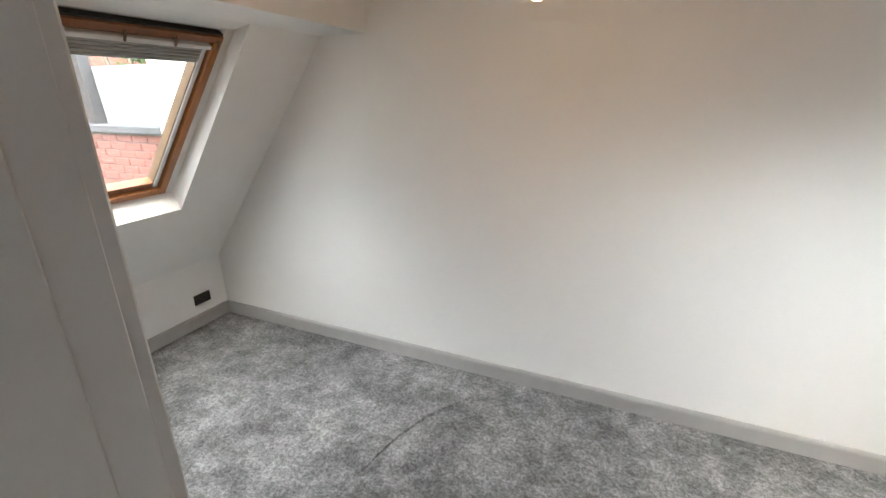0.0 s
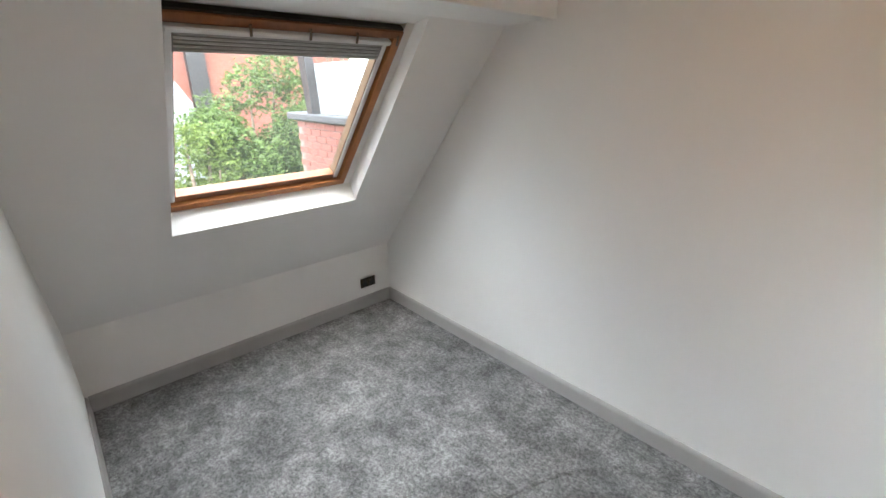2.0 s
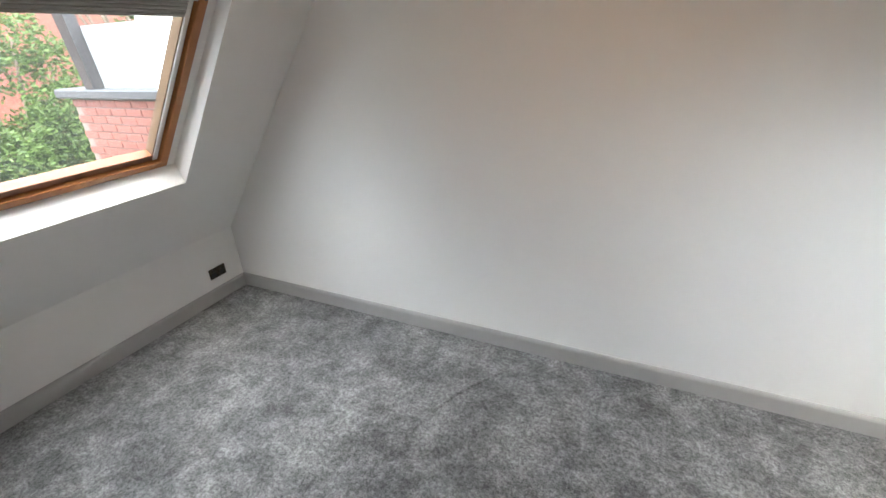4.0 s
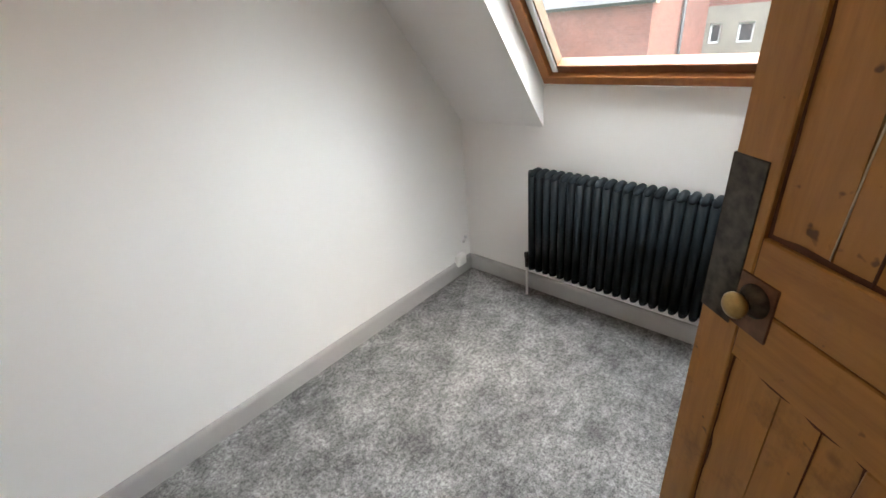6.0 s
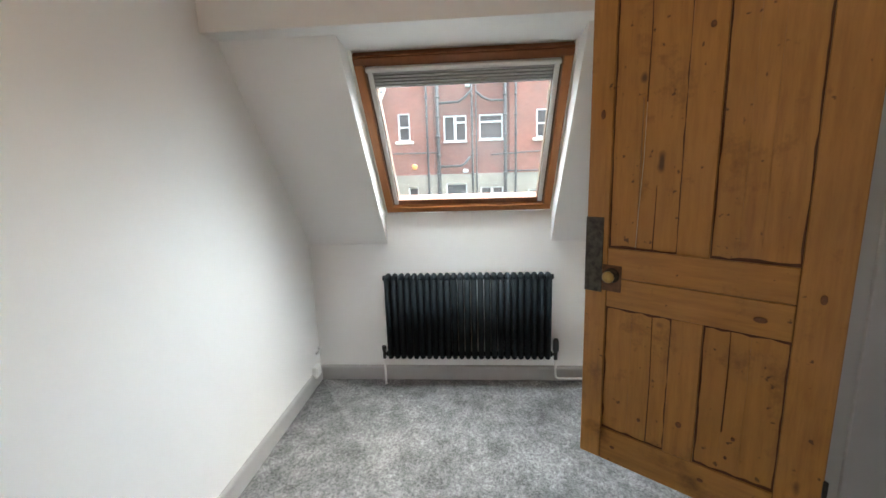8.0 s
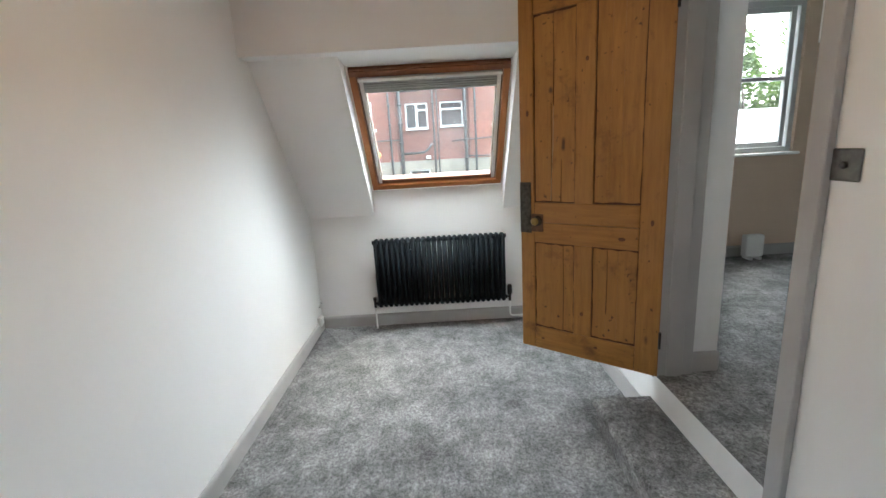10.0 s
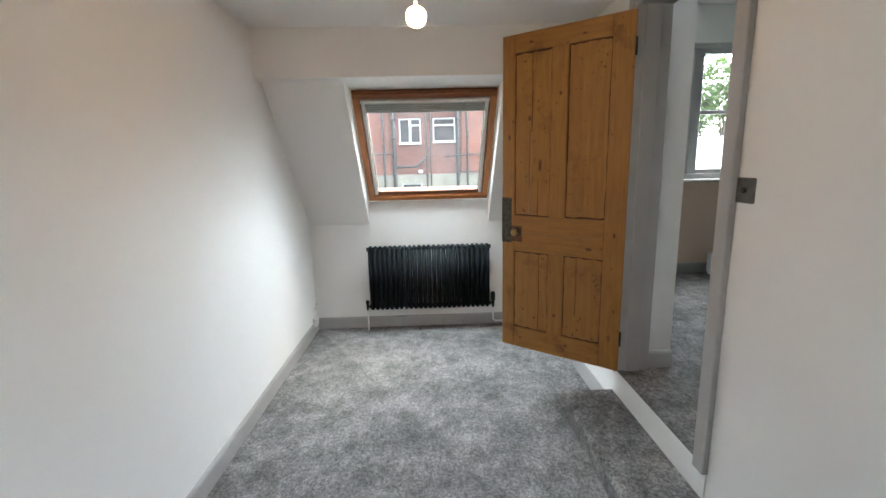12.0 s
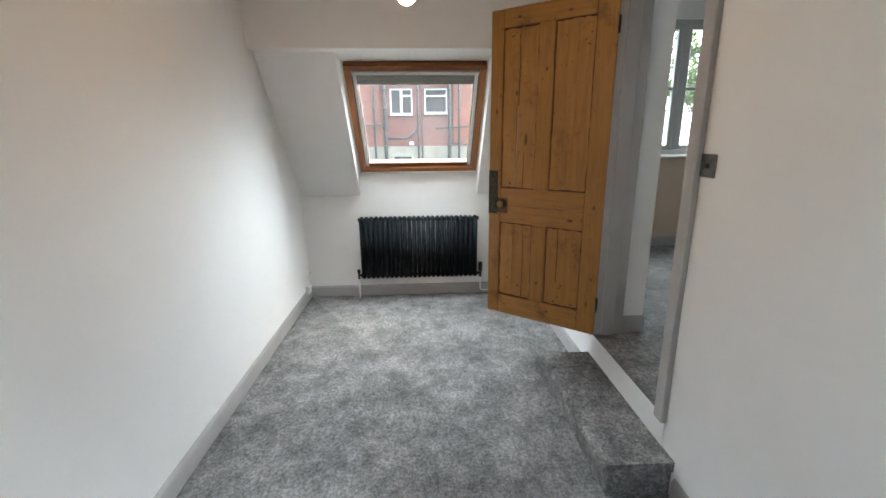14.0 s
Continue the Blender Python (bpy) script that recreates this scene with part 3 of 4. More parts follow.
# ---- radiator ----
def radiator():
    r = thing("column_radiator", pose(-0.088, -1.135, 0.0), "anthracite three-column steel radiator fixed to the wall", "radiator")
    n, pitch, z0, z1 = 25, 0.0464, 0.212, 0.836
    b = bmesh.new()
    for x in (-0.036, 0.0, 0.036):
        tube(b, ((x, 0, z0 + 0.03), (x, 0, z1 - 0.03)), 0.0205, 12)
    for z in (z0 + 0.028, z1 - 0.028):
        s = 1 if z > 0.5 else -1
        tube(b, ((-0.052, 0, z - s * 0.006), (-0.044, 0, z + s * 0.004), (-0.03, 0, z + s * 0.009), (0, 0, z + s * 0.011), (0.03, 0, z + s * 0.009), (0.044, 0, z + s * 0.004), (0.052, 0, z - s * 0.006)), (0.009, 0.0165, 0.019, 0.019, 0.019, 0.0165, 0.009), 12)
        tube(b, ((0, -pitch / 2, z), (0, pitch / 2, z)), 0.017, 12)
    me = mesh_of("section", b, IRON)
    for i in range(n):
        ob = new("section", me)
        ob.parent = r
        ob.location = (0, (i - (n - 1) / 2) * pitch, 0)
    half = n * pitch / 2
    for z in (z0 + 0.028, z1 - 0.028):
        for s in (-1, 1):
            b = bmesh.new()
            tube(b, ((0, s * half, z), (0, s * (half + 0.012), z)), 0.019, 12)
            part("end_plug", b, IRON, r)
    zv = z0 + 0.028
    b = bmesh.new()
    y = half + 0.032
    tube(b, ((0, half + 0.01, zv), (0, y, zv)), 0.010)
    tube(b, ((0, y, zv - 0.035), (0, y, zv + 0.03)), 0.012)
    tube(b, ((0, y, zv + 0.03), (0, y, zv + 0.06)), 0.016, 14)
    part("lockshield_valve", b, BLACK, r, "black lockshield valve")
    b = bmesh.new()
    tube(b, ((0, y, zv - 0.03), (0, y, 0.02), (0, y, 0.0)), 0.008)
    part("supply_pipe", b, WHITE, r, "white painted pipe")
    b = bmesh.new()
    y = -half - 0.036
    tube(b, ((0, -half - 0.01, zv), (0, y, zv)), 0.011)
    tube(b, ((0, y, zv - 0.04), (0, y, zv + 0.02)), 0.013)
    tube(b, ((0, y, zv + 0.02), (0, y, zv + 0.03), (0, y, zv + 0.10), (0, y, zv + 0.115)), (0.018, 0.022, 0.021, 0.012), 16)
    part("thermostat_valve", b, BLACK, r, "black thermostatic valve head")
    b = bmesh.new()
    tube(b, ((0, y, zv - 0.035), (0, y, 0.085), (0, y - 0.006, 0.063), (0, y - 0.025, 0.055), (0.01, y - 0.34, 0.05)), 0.008)
    part("return_pipe", b, WHITE, r, "white painted pipe along the skirting")


radiator()

# ---- pendant lamp ----
lamp = thing("pendant_lamp", pose(-2.467, -1.136, ZC), "bare glowing bulb hanging on a short white flex", "lamp")
bm = bmesh.new()
lathe(bm, ((0.045, -0.001), (0.045, -0.012), (0.030, -0.024), (0.008, -0.028)), Matrix.Identity(4))
part("ceiling_rose", bm, PLASTIC, lamp)
bm = bmesh.new()
tube(bm, ((0, 0, -0.02), (0, 0, -0.330)), 0.002, 8)
part("flex", bm, PLASTIC, lamp)
bm = bmesh.new()
lathe(bm, ((0.003, -0.328), (0.006, -0.332), (0.007, -0.342), (0.008, -0.350)), Matrix.Identity(4))
part("lampholder", bm, PLASTIC, lamp)
bm = bmesh.new()
lathe(bm, ((0.008, -0.3505), (0.019, -0.354), (0.030, -0.362), (0.036, -0.374), (0.037, -0.387), (0.034, -0.401), (0.025, -0.413), (0.012, -0.420), (0.002, -0.422)), Matrix.Identity(4), 24)
part("bulb", bm, BULBMAT, lamp, "glowing warm bulb")

# ---- sockets and switch ----
s = thing("double_socket", pose(XK, -0.233, 0.235), "dark bronze double socket on the knee wall", "socket")
bm = bmesh.new()
box(bm, 0.0, 0.008, -0.075, 0.075, -0.044, 0.044, bevel=0.003)
part("face_plate", bm, PLATE, s)
for y in (-0.036, 0.036):
    bm = bmesh.new()
    box(bm, 0.008, 0.010, y - 0.020, y + 0.020, -0.026, 0.008)
    part("socket_outlet", bm, BLACK, s, "black outlet")
    bm = bmesh.new()
    box(bm, 0.008, 0.013, y - 0.006, y + 0.006, 0.016, 0.032, bevel=0.001)
    part("rocker", bm, BLACK, s, "black rocker")
s = thing("light_switch", pose(-2.668, YD, 1.476), "brushed steel dimmer switch plate beside the doorway", "switch")
bm = bmesh.new()
box(bm, -0.046, 0.046, 0.0, 0.007, -0.044, 0.044, bevel=0.003)
part("face_plate", bm, STEEL, s)
bm = bmesh.new()
lathe(bm, ((0.010, 0.006), (0.010, 0.014), (0.008, 0.016), (0.001, 0.016)), pose(0, 0, 0, -90))
part("dimmer_knob", bm, BLACK, s, "small dark knob")
s = thing("junction_box", pose(-0.13, 0.0, 0.128), "small white plastic box fixed above the skirting", "box")
bm = bmesh.new()
box(bm, -0.043, 0.043, -0.036, 0.0, -0.05, 0.034, bevel=0.006)
part("body", bm, PLASTIC, s)
bm = bmesh.new()
box(bm, -0.036, 0.036, -0.042, -0.036, -0.042, 0.026, bevel=0.004)
part("lid", bm, PLASTIC, s)
s = thing("capped_pipe", pose(-0.073, 0.0, 0.265), "short chrome pipe stub on the wall in the corner", "pipe")
bm = bmesh.new()
tube(bm, ((0, 0, -0.035), (0, -0.018, -0.03), (0, -0.028, -0.01), (0, -0.03, 0.004)), 0.008)
part("stub", bm, PLASTIC, s)
bm = bmesh.new()
tube(bm, ((0, -0.03, 0.002), (0, -0.03, 0.02)), 0.012)
part("cap", bm, RAIL, s, "pale grey cap")

# ---- landing and the room beyond ----
bm = bmesh.new()
box(bm, -3.1, 0.5, -5.5, LY0 + 0.035, ZL - 0.2, ZL)
box(bm, DX0 - 0.002, DX1 + 0.02, LY0 + 0.035, YD + 0.001, ZL - 0.2, ZL)
structure("landing_floor", bm, CARPET, "grey carpet on the raised landing", "floor")
bm = bmesh.new()
box(bm, -1.705, 0.5, -2.612, YD - 0.15, ZL - 0.1, 3.3)
structure("landing_wall_pier", bm, WALL, "white painted wall end beside the doorway", "wall")
bm = bmesh.new()
FY0, FY1, FZ0, FZ1 = -4.66, -3.45, 1.37, 2.74
holed(bm, -5.5, -2.612, 0.1, FZ1, [(FY0, FY1, FZ0, FZ1 + 0.01)], lambda a, b, c, d: box(bm, 0.5, 0.68, a, b, c, min(d, FZ1)))
structure("landing_wall_east", bm, WARM_DIM, "warm-tinted dim wall with a casement window", "wall")
bm = bmesh.new()
box(bm, 0.503, 0.68, -5.5, -2.612, FZ1, 3.3)
structure("landing_wall_head", bm, WALL, "white painted wall above the casement window", "wall")
# Unseen closing walls, added white and close in to brighten the landing.
bm = bmesh.new()
box(bm, -3.3, -3.1, -5.5, YD - 0.15, 0.1, 3.3)
structure("landing_bounce_wall_west", bm, WALL, "unseen white landing wall set close to bounce light", "wall")
bm = bmesh.new()
box(bm, -3.3, 0.7, -5.7, -5.5, 0.1, 3.3)
structure("landing_bounce_wall_south", bm, WALL, "unseen white landing wall set close to bounce light", "wall")
bm = bmesh.new()
box(bm, -3.1, 0.5, -5.5, YD - 0.15, 3.1, 3.3)
prism(bm, ((0.5, 2.35), (0.5, 3.1), (-0.09, 3.1)), -5.5, -4.78)
structure("landing_ceiling", bm, CEIL, "white ceiling of the landing", "ceiling")
for ln, mm in ((0.147, pose(-1.705, -2.612, ZL, 0, 0, 180) @ pose(0, -0.147, 0)), (2.2, Matrix(((0, 1, 0, -1.705), (-1, 0, 0, -2.612), (0, 0, 1, ZL), (0, 0, 0, 1)))), (2.83, pose(0.5, -2.67, ZL, 0, 0, 180))):
    baseboard(ln, mm, GREYSK)


def casement(m, wd, ht, label, cuts, transom):
    w = thing("window_3", m, label, "window", "", "structure")

    def bar(nm, a, b_, c, d, z0=-0.03, z1=0.03):
        b = bmesh.new()
        box(b, z0, z1, a, b_, c, d, bevel=0.004)
        part(nm, b, PVC, w)
    bar("window_frame", 0, 0.05, 0, ht)
    bar("window_frame", wd - 0.05, wd, 0, ht)
    bar("window_frame", 0.05, wd - 0.05, 0, 0.05)
    bar("window_frame", 0.05, wd - 0.05, ht - 0.05, ht)
    xs = [0.05, *cuts, wd - 0.05]
    for c in cuts:
        bar("mullion", c - 0.03, c + 0.03, 0.05, ht - 0.05)
    for a, b_ in zip(xs, xs[1:]):
        a2, b2 = a + 0.03, b_ - 0.03
        for c, d in ((0.05, transom - 0.02), (transom + 0.02, ht - 0.05)):
            b = bmesh.new()
            box(b, -0.008, -0.003, a2, b2, c, d)
            p = part("pane", b, GLASS, w, "clear glass")
            p.visible_shadow = False
        bar("glazing_bar", a2 + 0.046, b2 - 0.046, transom - 0.02, transom + 0.02, -0.02, 0.02)
        for q in ((a2 - 0.004, a2 + 0.045, 0.052, ht - 0.052), (b2 - 0.045, b2 + 0.004, 0.052, ht - 0.052), (a2 + 0.046, b2 - 0.046, 0.052, 0.10), (a2 + 0.046, b2 - 0.046, ht - 0.10, ht - 0.052)):
            bar("sash", *q, -0.024, 0.024)
    b = bmesh.new()
    box(b, -0.12, 0.03, -0.03, wd + 0.03, -0.03, -0.002, bevel=0.006)
    part("window_sill", b, WHITE, w)


casement(pose(0.56, FY0, FZ0), FY1 - FY0, FZ1 - FZ0, "white casement window with glazing bars on the landing", (0.69,), 0.69)
s = thing("panel_heater", pose(0.36, -4.19, ZL), "small low white heater near the window wall", "heater")
bm = bmesh.new()
box(bm, -0.04, 0.04, -0.16, 0.02, 0.03, 0.25, bevel=0.012, seg=2)
part("body", bm, PLASTIC, s)
for y in (-0.12, -0.03):
    bm = bmesh.new()
    box(bm, -0.06, 0.06, y - 0.015, y + 0.015, 0.0, 0.03, bevel=0.003)
    part("foot", bm, PLASTIC, s)

# ---- outside: ground ----
ZG = -6.0
bm = bmesh.new()
box(bm, -900, 900, -900, 900, ZG - 0.5, ZG)
structure("ground", bm, GRASS, "grass and yards far below the attic", "ground")


# ---- outside: brick terrace across the yard ----
def facade_window(house, x, y0, y1, z0, z1, style):
    w = new("window")
    w.parent = house
    w.location = (x, 0, 0)
    f = 0.075
    b = bmesh.new()
    for q in ((y0, y1, z0, z0 + f), (y0, y1, z1 - f, z1), (y0, y0 + f, z0 + f, z1 - f), (y1 - f, y1, z0 + f, z1 - f)):
        box(b, 0.02, 0.12, *q, bevel=0.01)
    part("frame", b, PVC, w)
    ym, zm = (y0 + y1) / 2, z0 + (z1 - z0) * 0.5
    if style == "split":
        b = bmesh.new()
        box(b, 0.01, 0.11, ym - 0.07, ym + 0.07, z0 + f, z1 - f, bevel=0.01)
        box(b, 0.01, 0.11, y0 + f, ym - 0.07, z1 - 0.42, z1 - 0.33, bevel=0.01)
        part("bar", b, PVC, w)
    elif style == "top":
        b = bmesh.new()
        box(b, 0.01, 0.11, y0 + f, y1 - f, z1 - 0.44, z1 - 0.34, bevel=0.01)
        part("bar", b, PVC, w)
    elif style == "sash":
        b = bmesh.new()
        box(b, 0.01, 0.11, y0 + f, y1 - f, zm - 0.04, zm + 0.04, bevel=0.01)
        part("bar", b, PVC, w)
    if style in ("sash", "split", "top"):
        b = bmesh.new()
        e = 0.18 if style == "sash" else 0.03
        box(b, -0.1, 0.1, y0 - e, y1 + e, z0 - (0.16 if style == "sash" else 0.06), z0 - 0.002, bevel=0.01)
        part("sill", b, STONE if style == "sash" else PVC, w)
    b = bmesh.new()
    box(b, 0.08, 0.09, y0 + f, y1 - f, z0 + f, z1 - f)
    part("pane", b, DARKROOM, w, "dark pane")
    return w


FX = 21.0
WINS = [(-0.72, 0.515, 2.76, 4.12, "split"), (-2.655, -1.39, 2.81, 4.12, "top"), (-0.715, 0.53, 6.11, 7.4, "split"), (-2.67, -1.375, 6.14, 7.4, "top"),
        (-0.70, 0.46, -0.95, 0.53, "plain"), (-2.66, -1.42, -0.36, 0.32, "split"), (2.315, 2.955, 2.86, 4.30, "sash"), (-5.05, -4.39, 2.82, 4.28, "sash"),
        (3.15, 3.585, -0.40, 0.385, "plain"), (1.96, 2.535, -0.40, 0.372, "plain"), (-4.52, -3.97, -0.26, 0.10, "plain"),
        (2.315, 2.955, 6.2, 7.5, "sash"), (-5.05, -4.39, 6.2, 7.5, "sash")]
house = thing("apartment_building", pose(0, 0, ZG), "tall red-brick terrace with white windows and black pipes", "building")
up = -ZG
bm = bmesh.new()
BAY = (-3.0, 1.05)
for y0, y1, dx in ((BAY[0], BAY[1], 0.35), (BAY[1], 14.0, 0.0), (-9.0, BAY[0], 0.0)):
    hs = [(w[0], w[1], w[2] + up, w[3] + up) for w in WINS if y0 < w[0] < y1]
    if dx == 0.0:
        holed(bm, y0, y1, 1.03 + up, 11.0 + up, [h for h in hs if h[2] > 1.0 + up], lambda a, b, c, d: box(bm, FX, FX + 0.5, a, b, c, d))
part("wall", bm, BRICK, house)
bm = bmesh.new()
hs = [(w[0], w[1], w[2] + up, w[3] + up) for w in WINS if BAY[0] < w[0] < BAY[1] and w[2] > 1.0]
holed(bm, BAY[0], BAY[1], 1.03 + up, 11.0 + up, hs, lambda a, b, c, d: box(bm, FX + 0.15, FX + 0.5, a, b, c, d))
part("bay_wall", bm, BRICK_B, house, "darker brown-red brick bay")
bm = bmesh.new()
hs = [(w[0], w[1], w[2] + up, w[3] + up) for w in WINS if w[3] < 1.0]
holed(bm, -9.0, 14.0, 0.0, 1.03 + up, hs, lambda a, b, c, d: box(bm, FX - 0.05, FX + 0.5, a, b, c, d))
part("rendered_base", bm, RENDERED, house, "grey rendered lower storey")
bm = bmesh.new()
prism(bm, ((FX - 0.4, 11.0 + up), (FX + 4.5, 15.0 + up), (FX + 9.4, 11.0 + up)), -9.0, 14.0)
part("roof", bm, SLATE, house)
for y0, y1, z0, z1, st in WINS:
    facade_window(house, FX + (0.15 if BAY[0] < y0 < BAY[1] and z0 > 1 else 0.0), y0, y1, z0 + up, z1 + up, st)
for y, r, zb in ((1.38, 0.055, 0.0), (0.80, 0.10, 0.0), (-1.02, 0.05, 0.0), (-1.24, 0.035, 1.5), (-2.76, 0.09, 0.0), (-3.31, 0.055, 0.0)):
    bm = bmesh.new()
    tube(bm, ((FX - 0.14, y, zb), (FX - 0.14, y, 10.8 + up)), r, 10)
    for z in range(1, 17):
        if z > zb:
            tube(bm, ((FX - 0.14, y, z), (FX - 0.14, y, z + 0.1)), r * 1.35, 10)
    part("drainpipe", bm, PIPE, house)
for pts in (((0.74, 4.74), (-0.30, 4.77), (-0.62, 4.95), (-1.0, 5.34)), ((-1.22, 5.27), (-1.6, 4.95), (-1.95, 4.80), (-2.76, 4.77)), ((0.74, 1.44), (-0.40, 1.47), (-0.62, 1.6), (-0.9, 1.95)), ((-1.99, 2.0), (-3.31, 2.06), (-5.2, 2.15)), ((-2.76, 1.15), (-5.25, 1.11)), ((3.3, 2.2), (0.8, 2.2))):
    bm = bmesh.new()
    tube(bm, [(FX - 0.12, y, z + up) for y, z in pts], 0.065 if len(pts) > 3 else 0.035, 8)
    part("waste_pipe", bm, PIPE, house)
for y, z, mt in ((-0.82, 5.61, PVC), (-1.27, 5.95, PVC), (-0.63, 1.19, PVC)):
    bm = bmesh.new()
    box(bm, FX - 0.08, FX + 0.16, y - 0.13, y + 0.13, z - 0.09 + up, z + 0.09 + up, bevel=0.02)
    part("vent_cover", bm, mt, house)
bm = bmesh.new()
lathe(bm, ((0.16, 0.0), (0.16, 0.06), (0.10, 0.10), (0.01, 0.11)), pose(FX, 2.144, 1.469 + up, 0, -90), 16)
part("alarm_bell", bm, ORANGE, house, "round orange alarm box")

# lower slate-roofed wing in front of the terrace
wing = thing("slate_roofed_wing", pose(0, 0, ZG), "lower red-brick wing with a grey slate roof", "building")
bm = bmesh.new()
box(bm, 14.2, FX - 0.06, 3.75, 16.0, 0, 1.50 + up)
v = [(14.2, 1.50 + up), (FX - 0.06, 5.42 + up), (FX - 0.06, 1.50 + up)]
prism(bm, v, 3.75, 3.95)
part("wall", bm, BRICK, wing)
bm = bmesh.new()
prism(bm, ((14.0, 1.55 + up), (FX - 0.06, 5.58 + up), (FX - 0.06, 5.43 + up), (14.1, 1.45 + up)), 3.62, 16.0)
part("roof", bm, SLATE, wing)
bm = bmesh.new()
prism(bm, ((14.0, 1.58 + up), (FX - 0.06, 5.61 + up), (FX - 0.06, 5.45 + up), (14.1, 1.43 + up)), 3.55, 3.618)
part("verge_board", bm, STONE, wing)
bm = bmesh.new()
box(bm, FX - 0.3, FX - 0.06, 3.5, 16.0, 5.45 + up, 5.68 + up, bevel=0.03)
part("coping", bm, STONE, wing)
sl = math.degrees(math.atan2(4.03, 6.94))
m = pose(17.45, 6.09, 3.56 + up, 0, -sl, 0)
bm = bmesh.new()
for q in ((-0.63, 0.63, -0.66, -0.56), (-0.63, 0.63, 0.56, 0.66), (-0.63, -0.53, -0.56, 0.56), (0.53, 0.63, -0.56, 0.56)):
    box(bm, *q, -0.02, 0.09, m)
rl = part("rooflight", bm, PVC, wing, "white framed rooflight")
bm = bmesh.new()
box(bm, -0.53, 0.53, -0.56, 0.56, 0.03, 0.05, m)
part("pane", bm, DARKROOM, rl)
bm = bmesh.new()
tube(bm, ((17.2, 3.64, 0), (17.2, 3.64, 3.2 + up)), 0.07, 8)
part("drainpipe", bm, PIPE, wing)

# ---- outside: neighbour's parapet and dormer ----
PY = 0.25
par = thing("party_wall_parapet", pose(0, 0, ZG), "brick party wall parapet capped with grey lead", "parapet")
bm = bmesh.new()
box(bm, -7.46, XK - 0.2, PY + 0.012, PY + 0.3, 0, 1.50 + up)
part("mortar_core", bm, MORTAR, par)
bm = bmesh.new()
box(bm, -7.60, XK - 0.2, PY - 0.06, PY + 0.36, 1.50 + up, 1.585 + up, bevel=0.015)
part("lead_cap", bm, LEAD, par)
bm = bmesh.new()
box(bm, -0.1075, 0.1075, 0.0, 0.05, -0.0325, 0.0325, bevel=0.004)
bme = mesh_of("brick", bm, BRICK1)
for row in range(12):
    for i in range(9):
        b = new("brick", bme)
        b.parent = par
        b.location = (-7.35 + i * 0.225 + (0.1125 if row % 2 else 0.0), PY + random.uniform(-0.002, 0.002), 1.455 + up - row * 0.075)
dor = thing("white_dormer", pose(0, 0, ZG), "white rendered dormer of the neighbouring roof", "dormer")
bm = bmesh.new()
box(bm, -7.02, -4.6, PY + 0.05, PY + 2.2, 1.586 + up, 2.10 + up)
part("cheek", bm, CHEEK, dor)
bm = bmesh.new()
prism(bm, ((-7.06, 1.586), (-6.94, 1.586), (-7.04, 2.6), (-7.22, 2.6)), PY - 0.05, PY + 0.05, pose(0, 0, up))
part("corner_post", bm, PIPE, dor, "dark brown corner board")


# ---- outside: brick house behind the tree ----
far = thing("brick_house", pose(0, 0, ZG), "red-brick house with white windows behind a tree", "house")
bm = bmesh.new()
fw = [(3.9, 5.35, 3.3 + up, 4.7 + up)]
holed(bm, -14, 16, 0, 9 + up, fw, lambda a, b, c, d: box(bm, -22.5, -22.0, a, b, c, d))
part("wall", bm, BRICK, far)
# Dark block in front of the wall, painted as a recess in shade.
bm = bmesh.new()
box(bm, -22.0, -21.7, 2.75, 3.4, 0, 9 + up)
part("recess_shade", bm, PIPE, far, "dark block standing for a shaded recess")
w = facade_window(far, 0, 3.9, 5.35, 3.3 + up, 4.7 + up, "split")
w.matrix_basis = pose(-22.1, 4.6, 0, 0, 0, 180) @ pose(0, -4.65, 0)
bm = bmesh.new()
prism(bm, ((-14, 9 + up), (16, 9 + up), (1, 14 + up)), -26.0, -21.8, Matrix(((0, 1, 0, 0), (1, 0, 0, 0), (0, 0, 1, 0), (0, 0, 0, 1))))
part("roof", bm, SLATE, far)
porch = thing("white_gabled_bay", pose(-20.0, -0.6, ZG), "white painted gabled bay of the house opposite", "house")
bm = bmesh.new()
prism(bm, ((-0.9, 0), (2.85, 0), (2.85, 1.35 + up), (1.0, 4.4 + up), (-0.9, 1.3 + up)), -1.7, 0.0, Matrix(((0, 1, 0, 0), (1, 0, 0, 0), (0, 0, 1, 0), (0, 0, 0, 1))))
part("wall", bm, CHEEK, porch)
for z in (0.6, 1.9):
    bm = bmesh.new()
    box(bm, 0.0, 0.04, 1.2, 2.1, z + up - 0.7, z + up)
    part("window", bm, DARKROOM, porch)


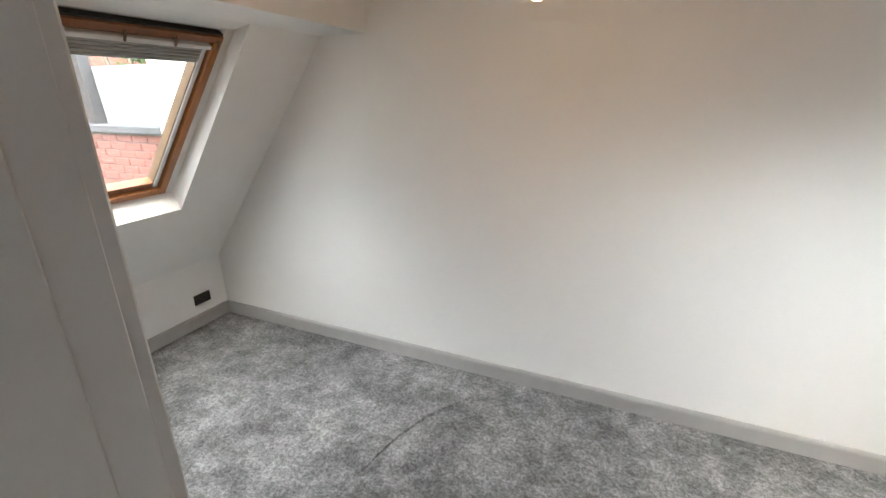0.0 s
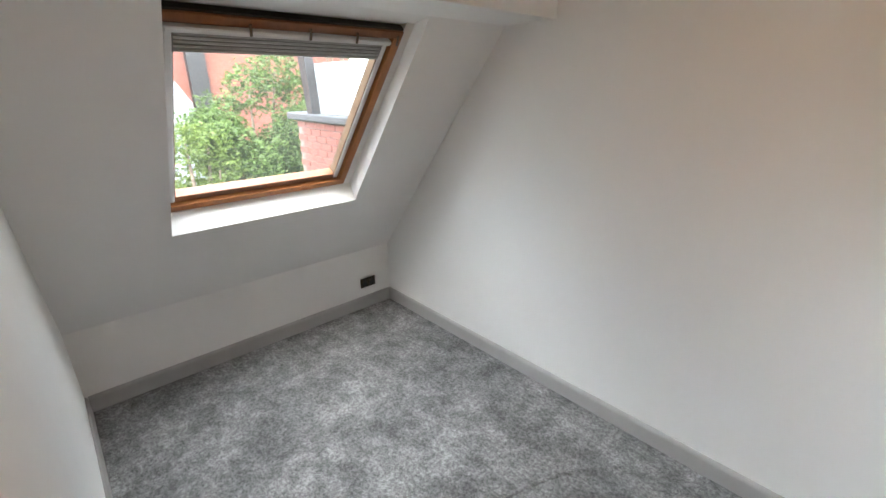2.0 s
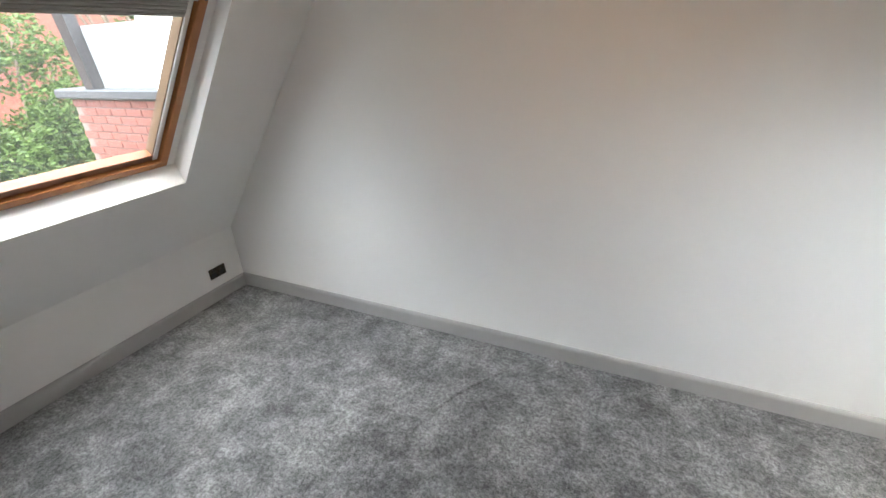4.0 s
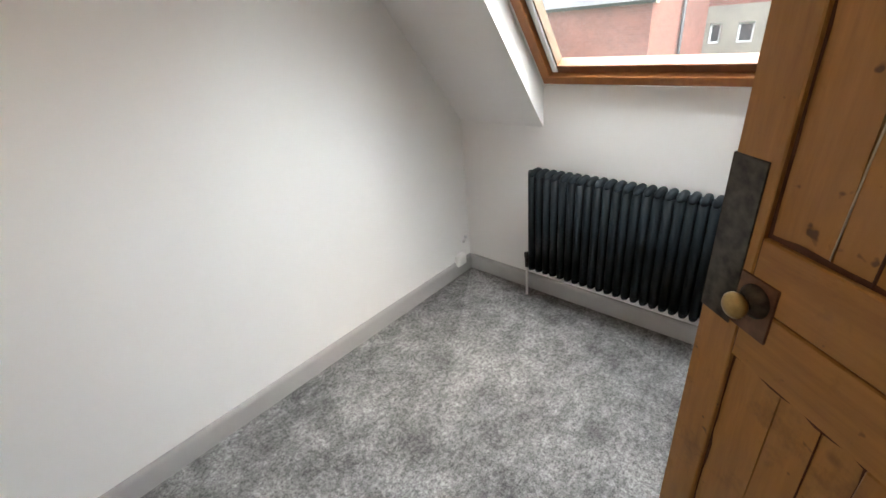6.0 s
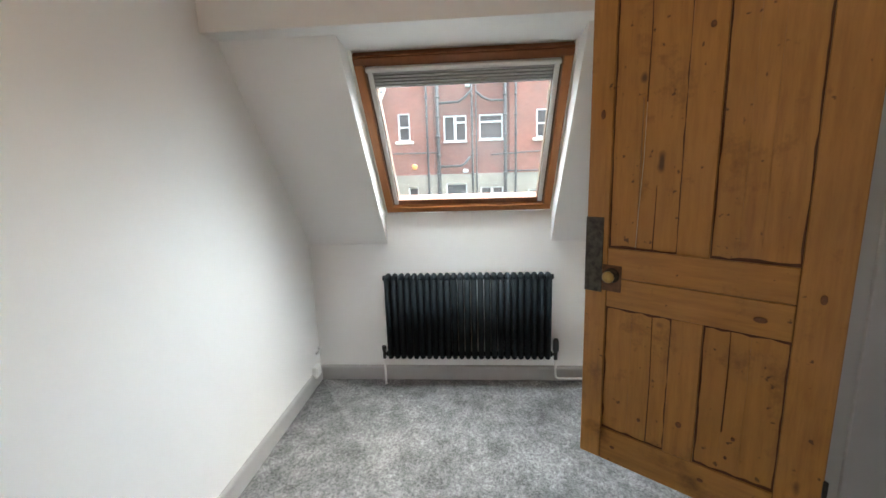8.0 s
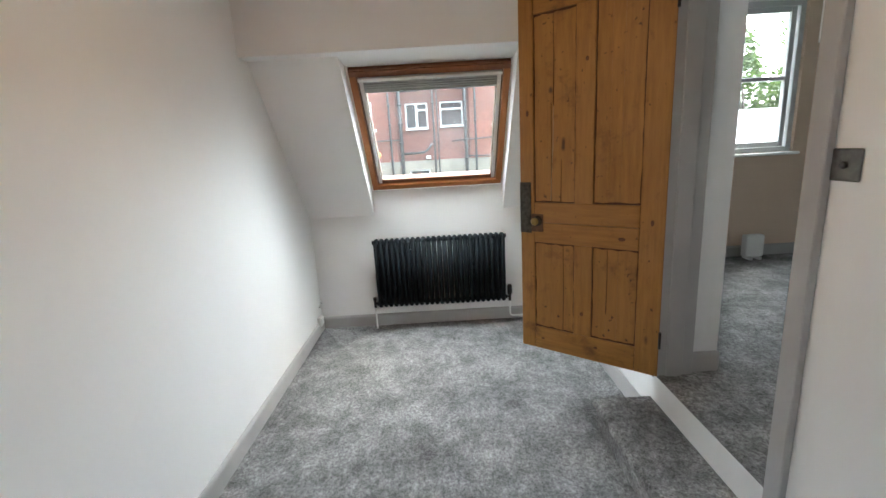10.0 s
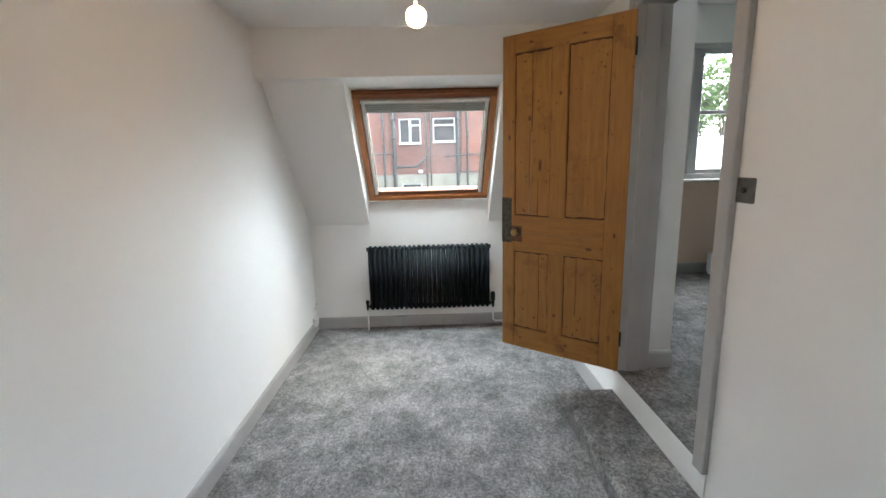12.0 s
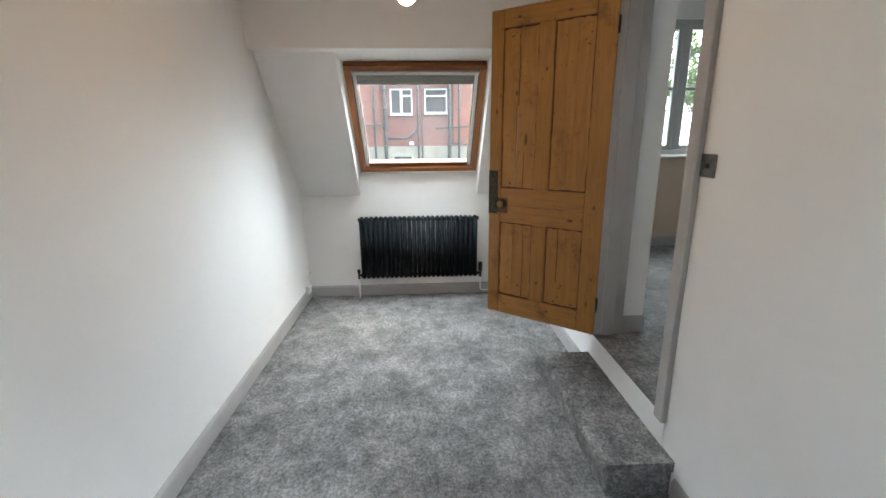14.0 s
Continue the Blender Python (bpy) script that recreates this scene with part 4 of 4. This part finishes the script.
# ---- trees ----
def tree(m, label, trunk_h, clumps, leaf, mt, seed):
    rnd = random.Random(seed)
    t = thing("tree", m, label, "tree")
    b = bmesh.new()
    tube(b, ((0, 0, 0), (0.06, 0.03, trunk_h * 0.5), (0.0, 0.1, trunk_h), (0.1, 0.0, trunk_h + 1.2)), (0.24, 0.18, 0.13, 0.05), 10)
    for c, r in clumps:
        tube(b, ((0, 0.05, trunk_h * 0.7), (c[0] * 0.45, c[1] * 0.45, (trunk_h * 0.7 + c[2]) / 2 + 0.2), c), (0.09, 0.06, 0.02), 7)
    part("trunk", b, BARK, t)
    verts, faces = [], []
    for c, r in clumps:
        for _ in range(int(1150 * (0.085 / leaf) ** 1.7 * r * r)):
            d = Vector((rnd.gauss(0, 1), rnd.gauss(0, 1), rnd.gauss(0, 1))).normalized()
            lump = 0.75 + 0.5 * noise.noise(Vector(c) * 3 + d * 2.4)
            p = Vector(c) + d * r * lump * rnd.uniform(0.55, 1.0) ** 0.5
            a = Vector((rnd.gauss(0, 1), rnd.gauss(0, 1), rnd.gauss(0, 0.5))).normalized() * leaf * rnd.uniform(0.6, 1.3)
            w = a.cross(Vector((rnd.gauss(0, 1), rnd.gauss(0, 1), rnd.gauss(0, 1)))).normalized() * leaf * 0.42
            k = len(verts)
            verts += [p - a, p + w, p + a - Vector((0, 0, leaf * 0.3)), p - w]
            faces.append((k, k + 1, k + 2, k + 3))
    me = bpy.data.meshes.new("crown")
    me.from_pydata(verts, [], faces)
    me.materials.append(mt)
    ob = new("crown", me)
    ob.parent = t


def lumps(n, sx, sy, z0, z1, r0, r1, seed):
    rnd = random.Random(seed)
    return [((rnd.uniform(-sx, sx), rnd.uniform(-sy, sy), rnd.uniform(z0, z1)), rnd.uniform(r0, r1)) for _ in range(n)]


tree(pose(-13.0, 1.6, ZG), "broad green leafy tree in the garden below", 4.0, lumps(18, 0.9, 0.9, 4.6, 7.2, 0.5, 0.85, 3) + [((0.2, 0.7, 8.2), 0.7), ((-0.2, 0.2, 7.8), 0.7), ((0.3, 1.1, 7.7), 0.7), ((0.1, -0.6, 7.0), 0.6), ((0.3, 0.9, 6.6), 0.8), ((0.4, 0.2, 6.2), 0.8)], 0.055, LEAF, 5)
tree(pose(-12.2, 0.1, ZG), "lower bright green bushy tree in the garden", 3.6, lumps(20, 0.8, 1.0, 4.4, 6.5, 0.45, 0.75, 8) + [((0.2, -0.1, 6.85), 0.5), ((0.0, 0.35, 6.75), 0.5)], 0.055, LEAF_B, 9)
tree(pose(-10.6, 0.5, ZG), "low bright green bush below the other trees", 2.8, lumps(10, 0.5, 1.0, 3.8, 5.5, 0.45, 0.75, 18), 0.055, LEAF_B, 19)
tree(pose(-17.0, 7.5, ZG), "green tree beyond the white dormer", 6.0, lumps(12, 1.6, 1.8, 7.6, 10.8, 0.7, 1.1, 21), 0.11, LEAF, 22)
tree(pose(15.0, -14.5, ZG), "tall green tree beyond the landing window", 5.5, lumps(22, 2.0, 3.4, 6.6, 11.5, 0.8, 1.3, 31), 0.13, LEAF, 33)
shed = thing("white_roofed_outbuilding", pose(7.0, -9.6, ZG), "long white roof seen beyond the landing window", "building")
bm = bmesh.new()
box(bm, 0, 6, -5, 1.6, 0, 0.6 + up)
part("wall", bm, CHEEK, shed)
bm = bmesh.new()
prism(bm, ((-0.2, 0.55), (6.2, 0.55), (6.2, 2.3), (4.0, 2.3)), -5, 1.7, pose(0, 0, up))
part("roof", bm, CHEEK, shed)
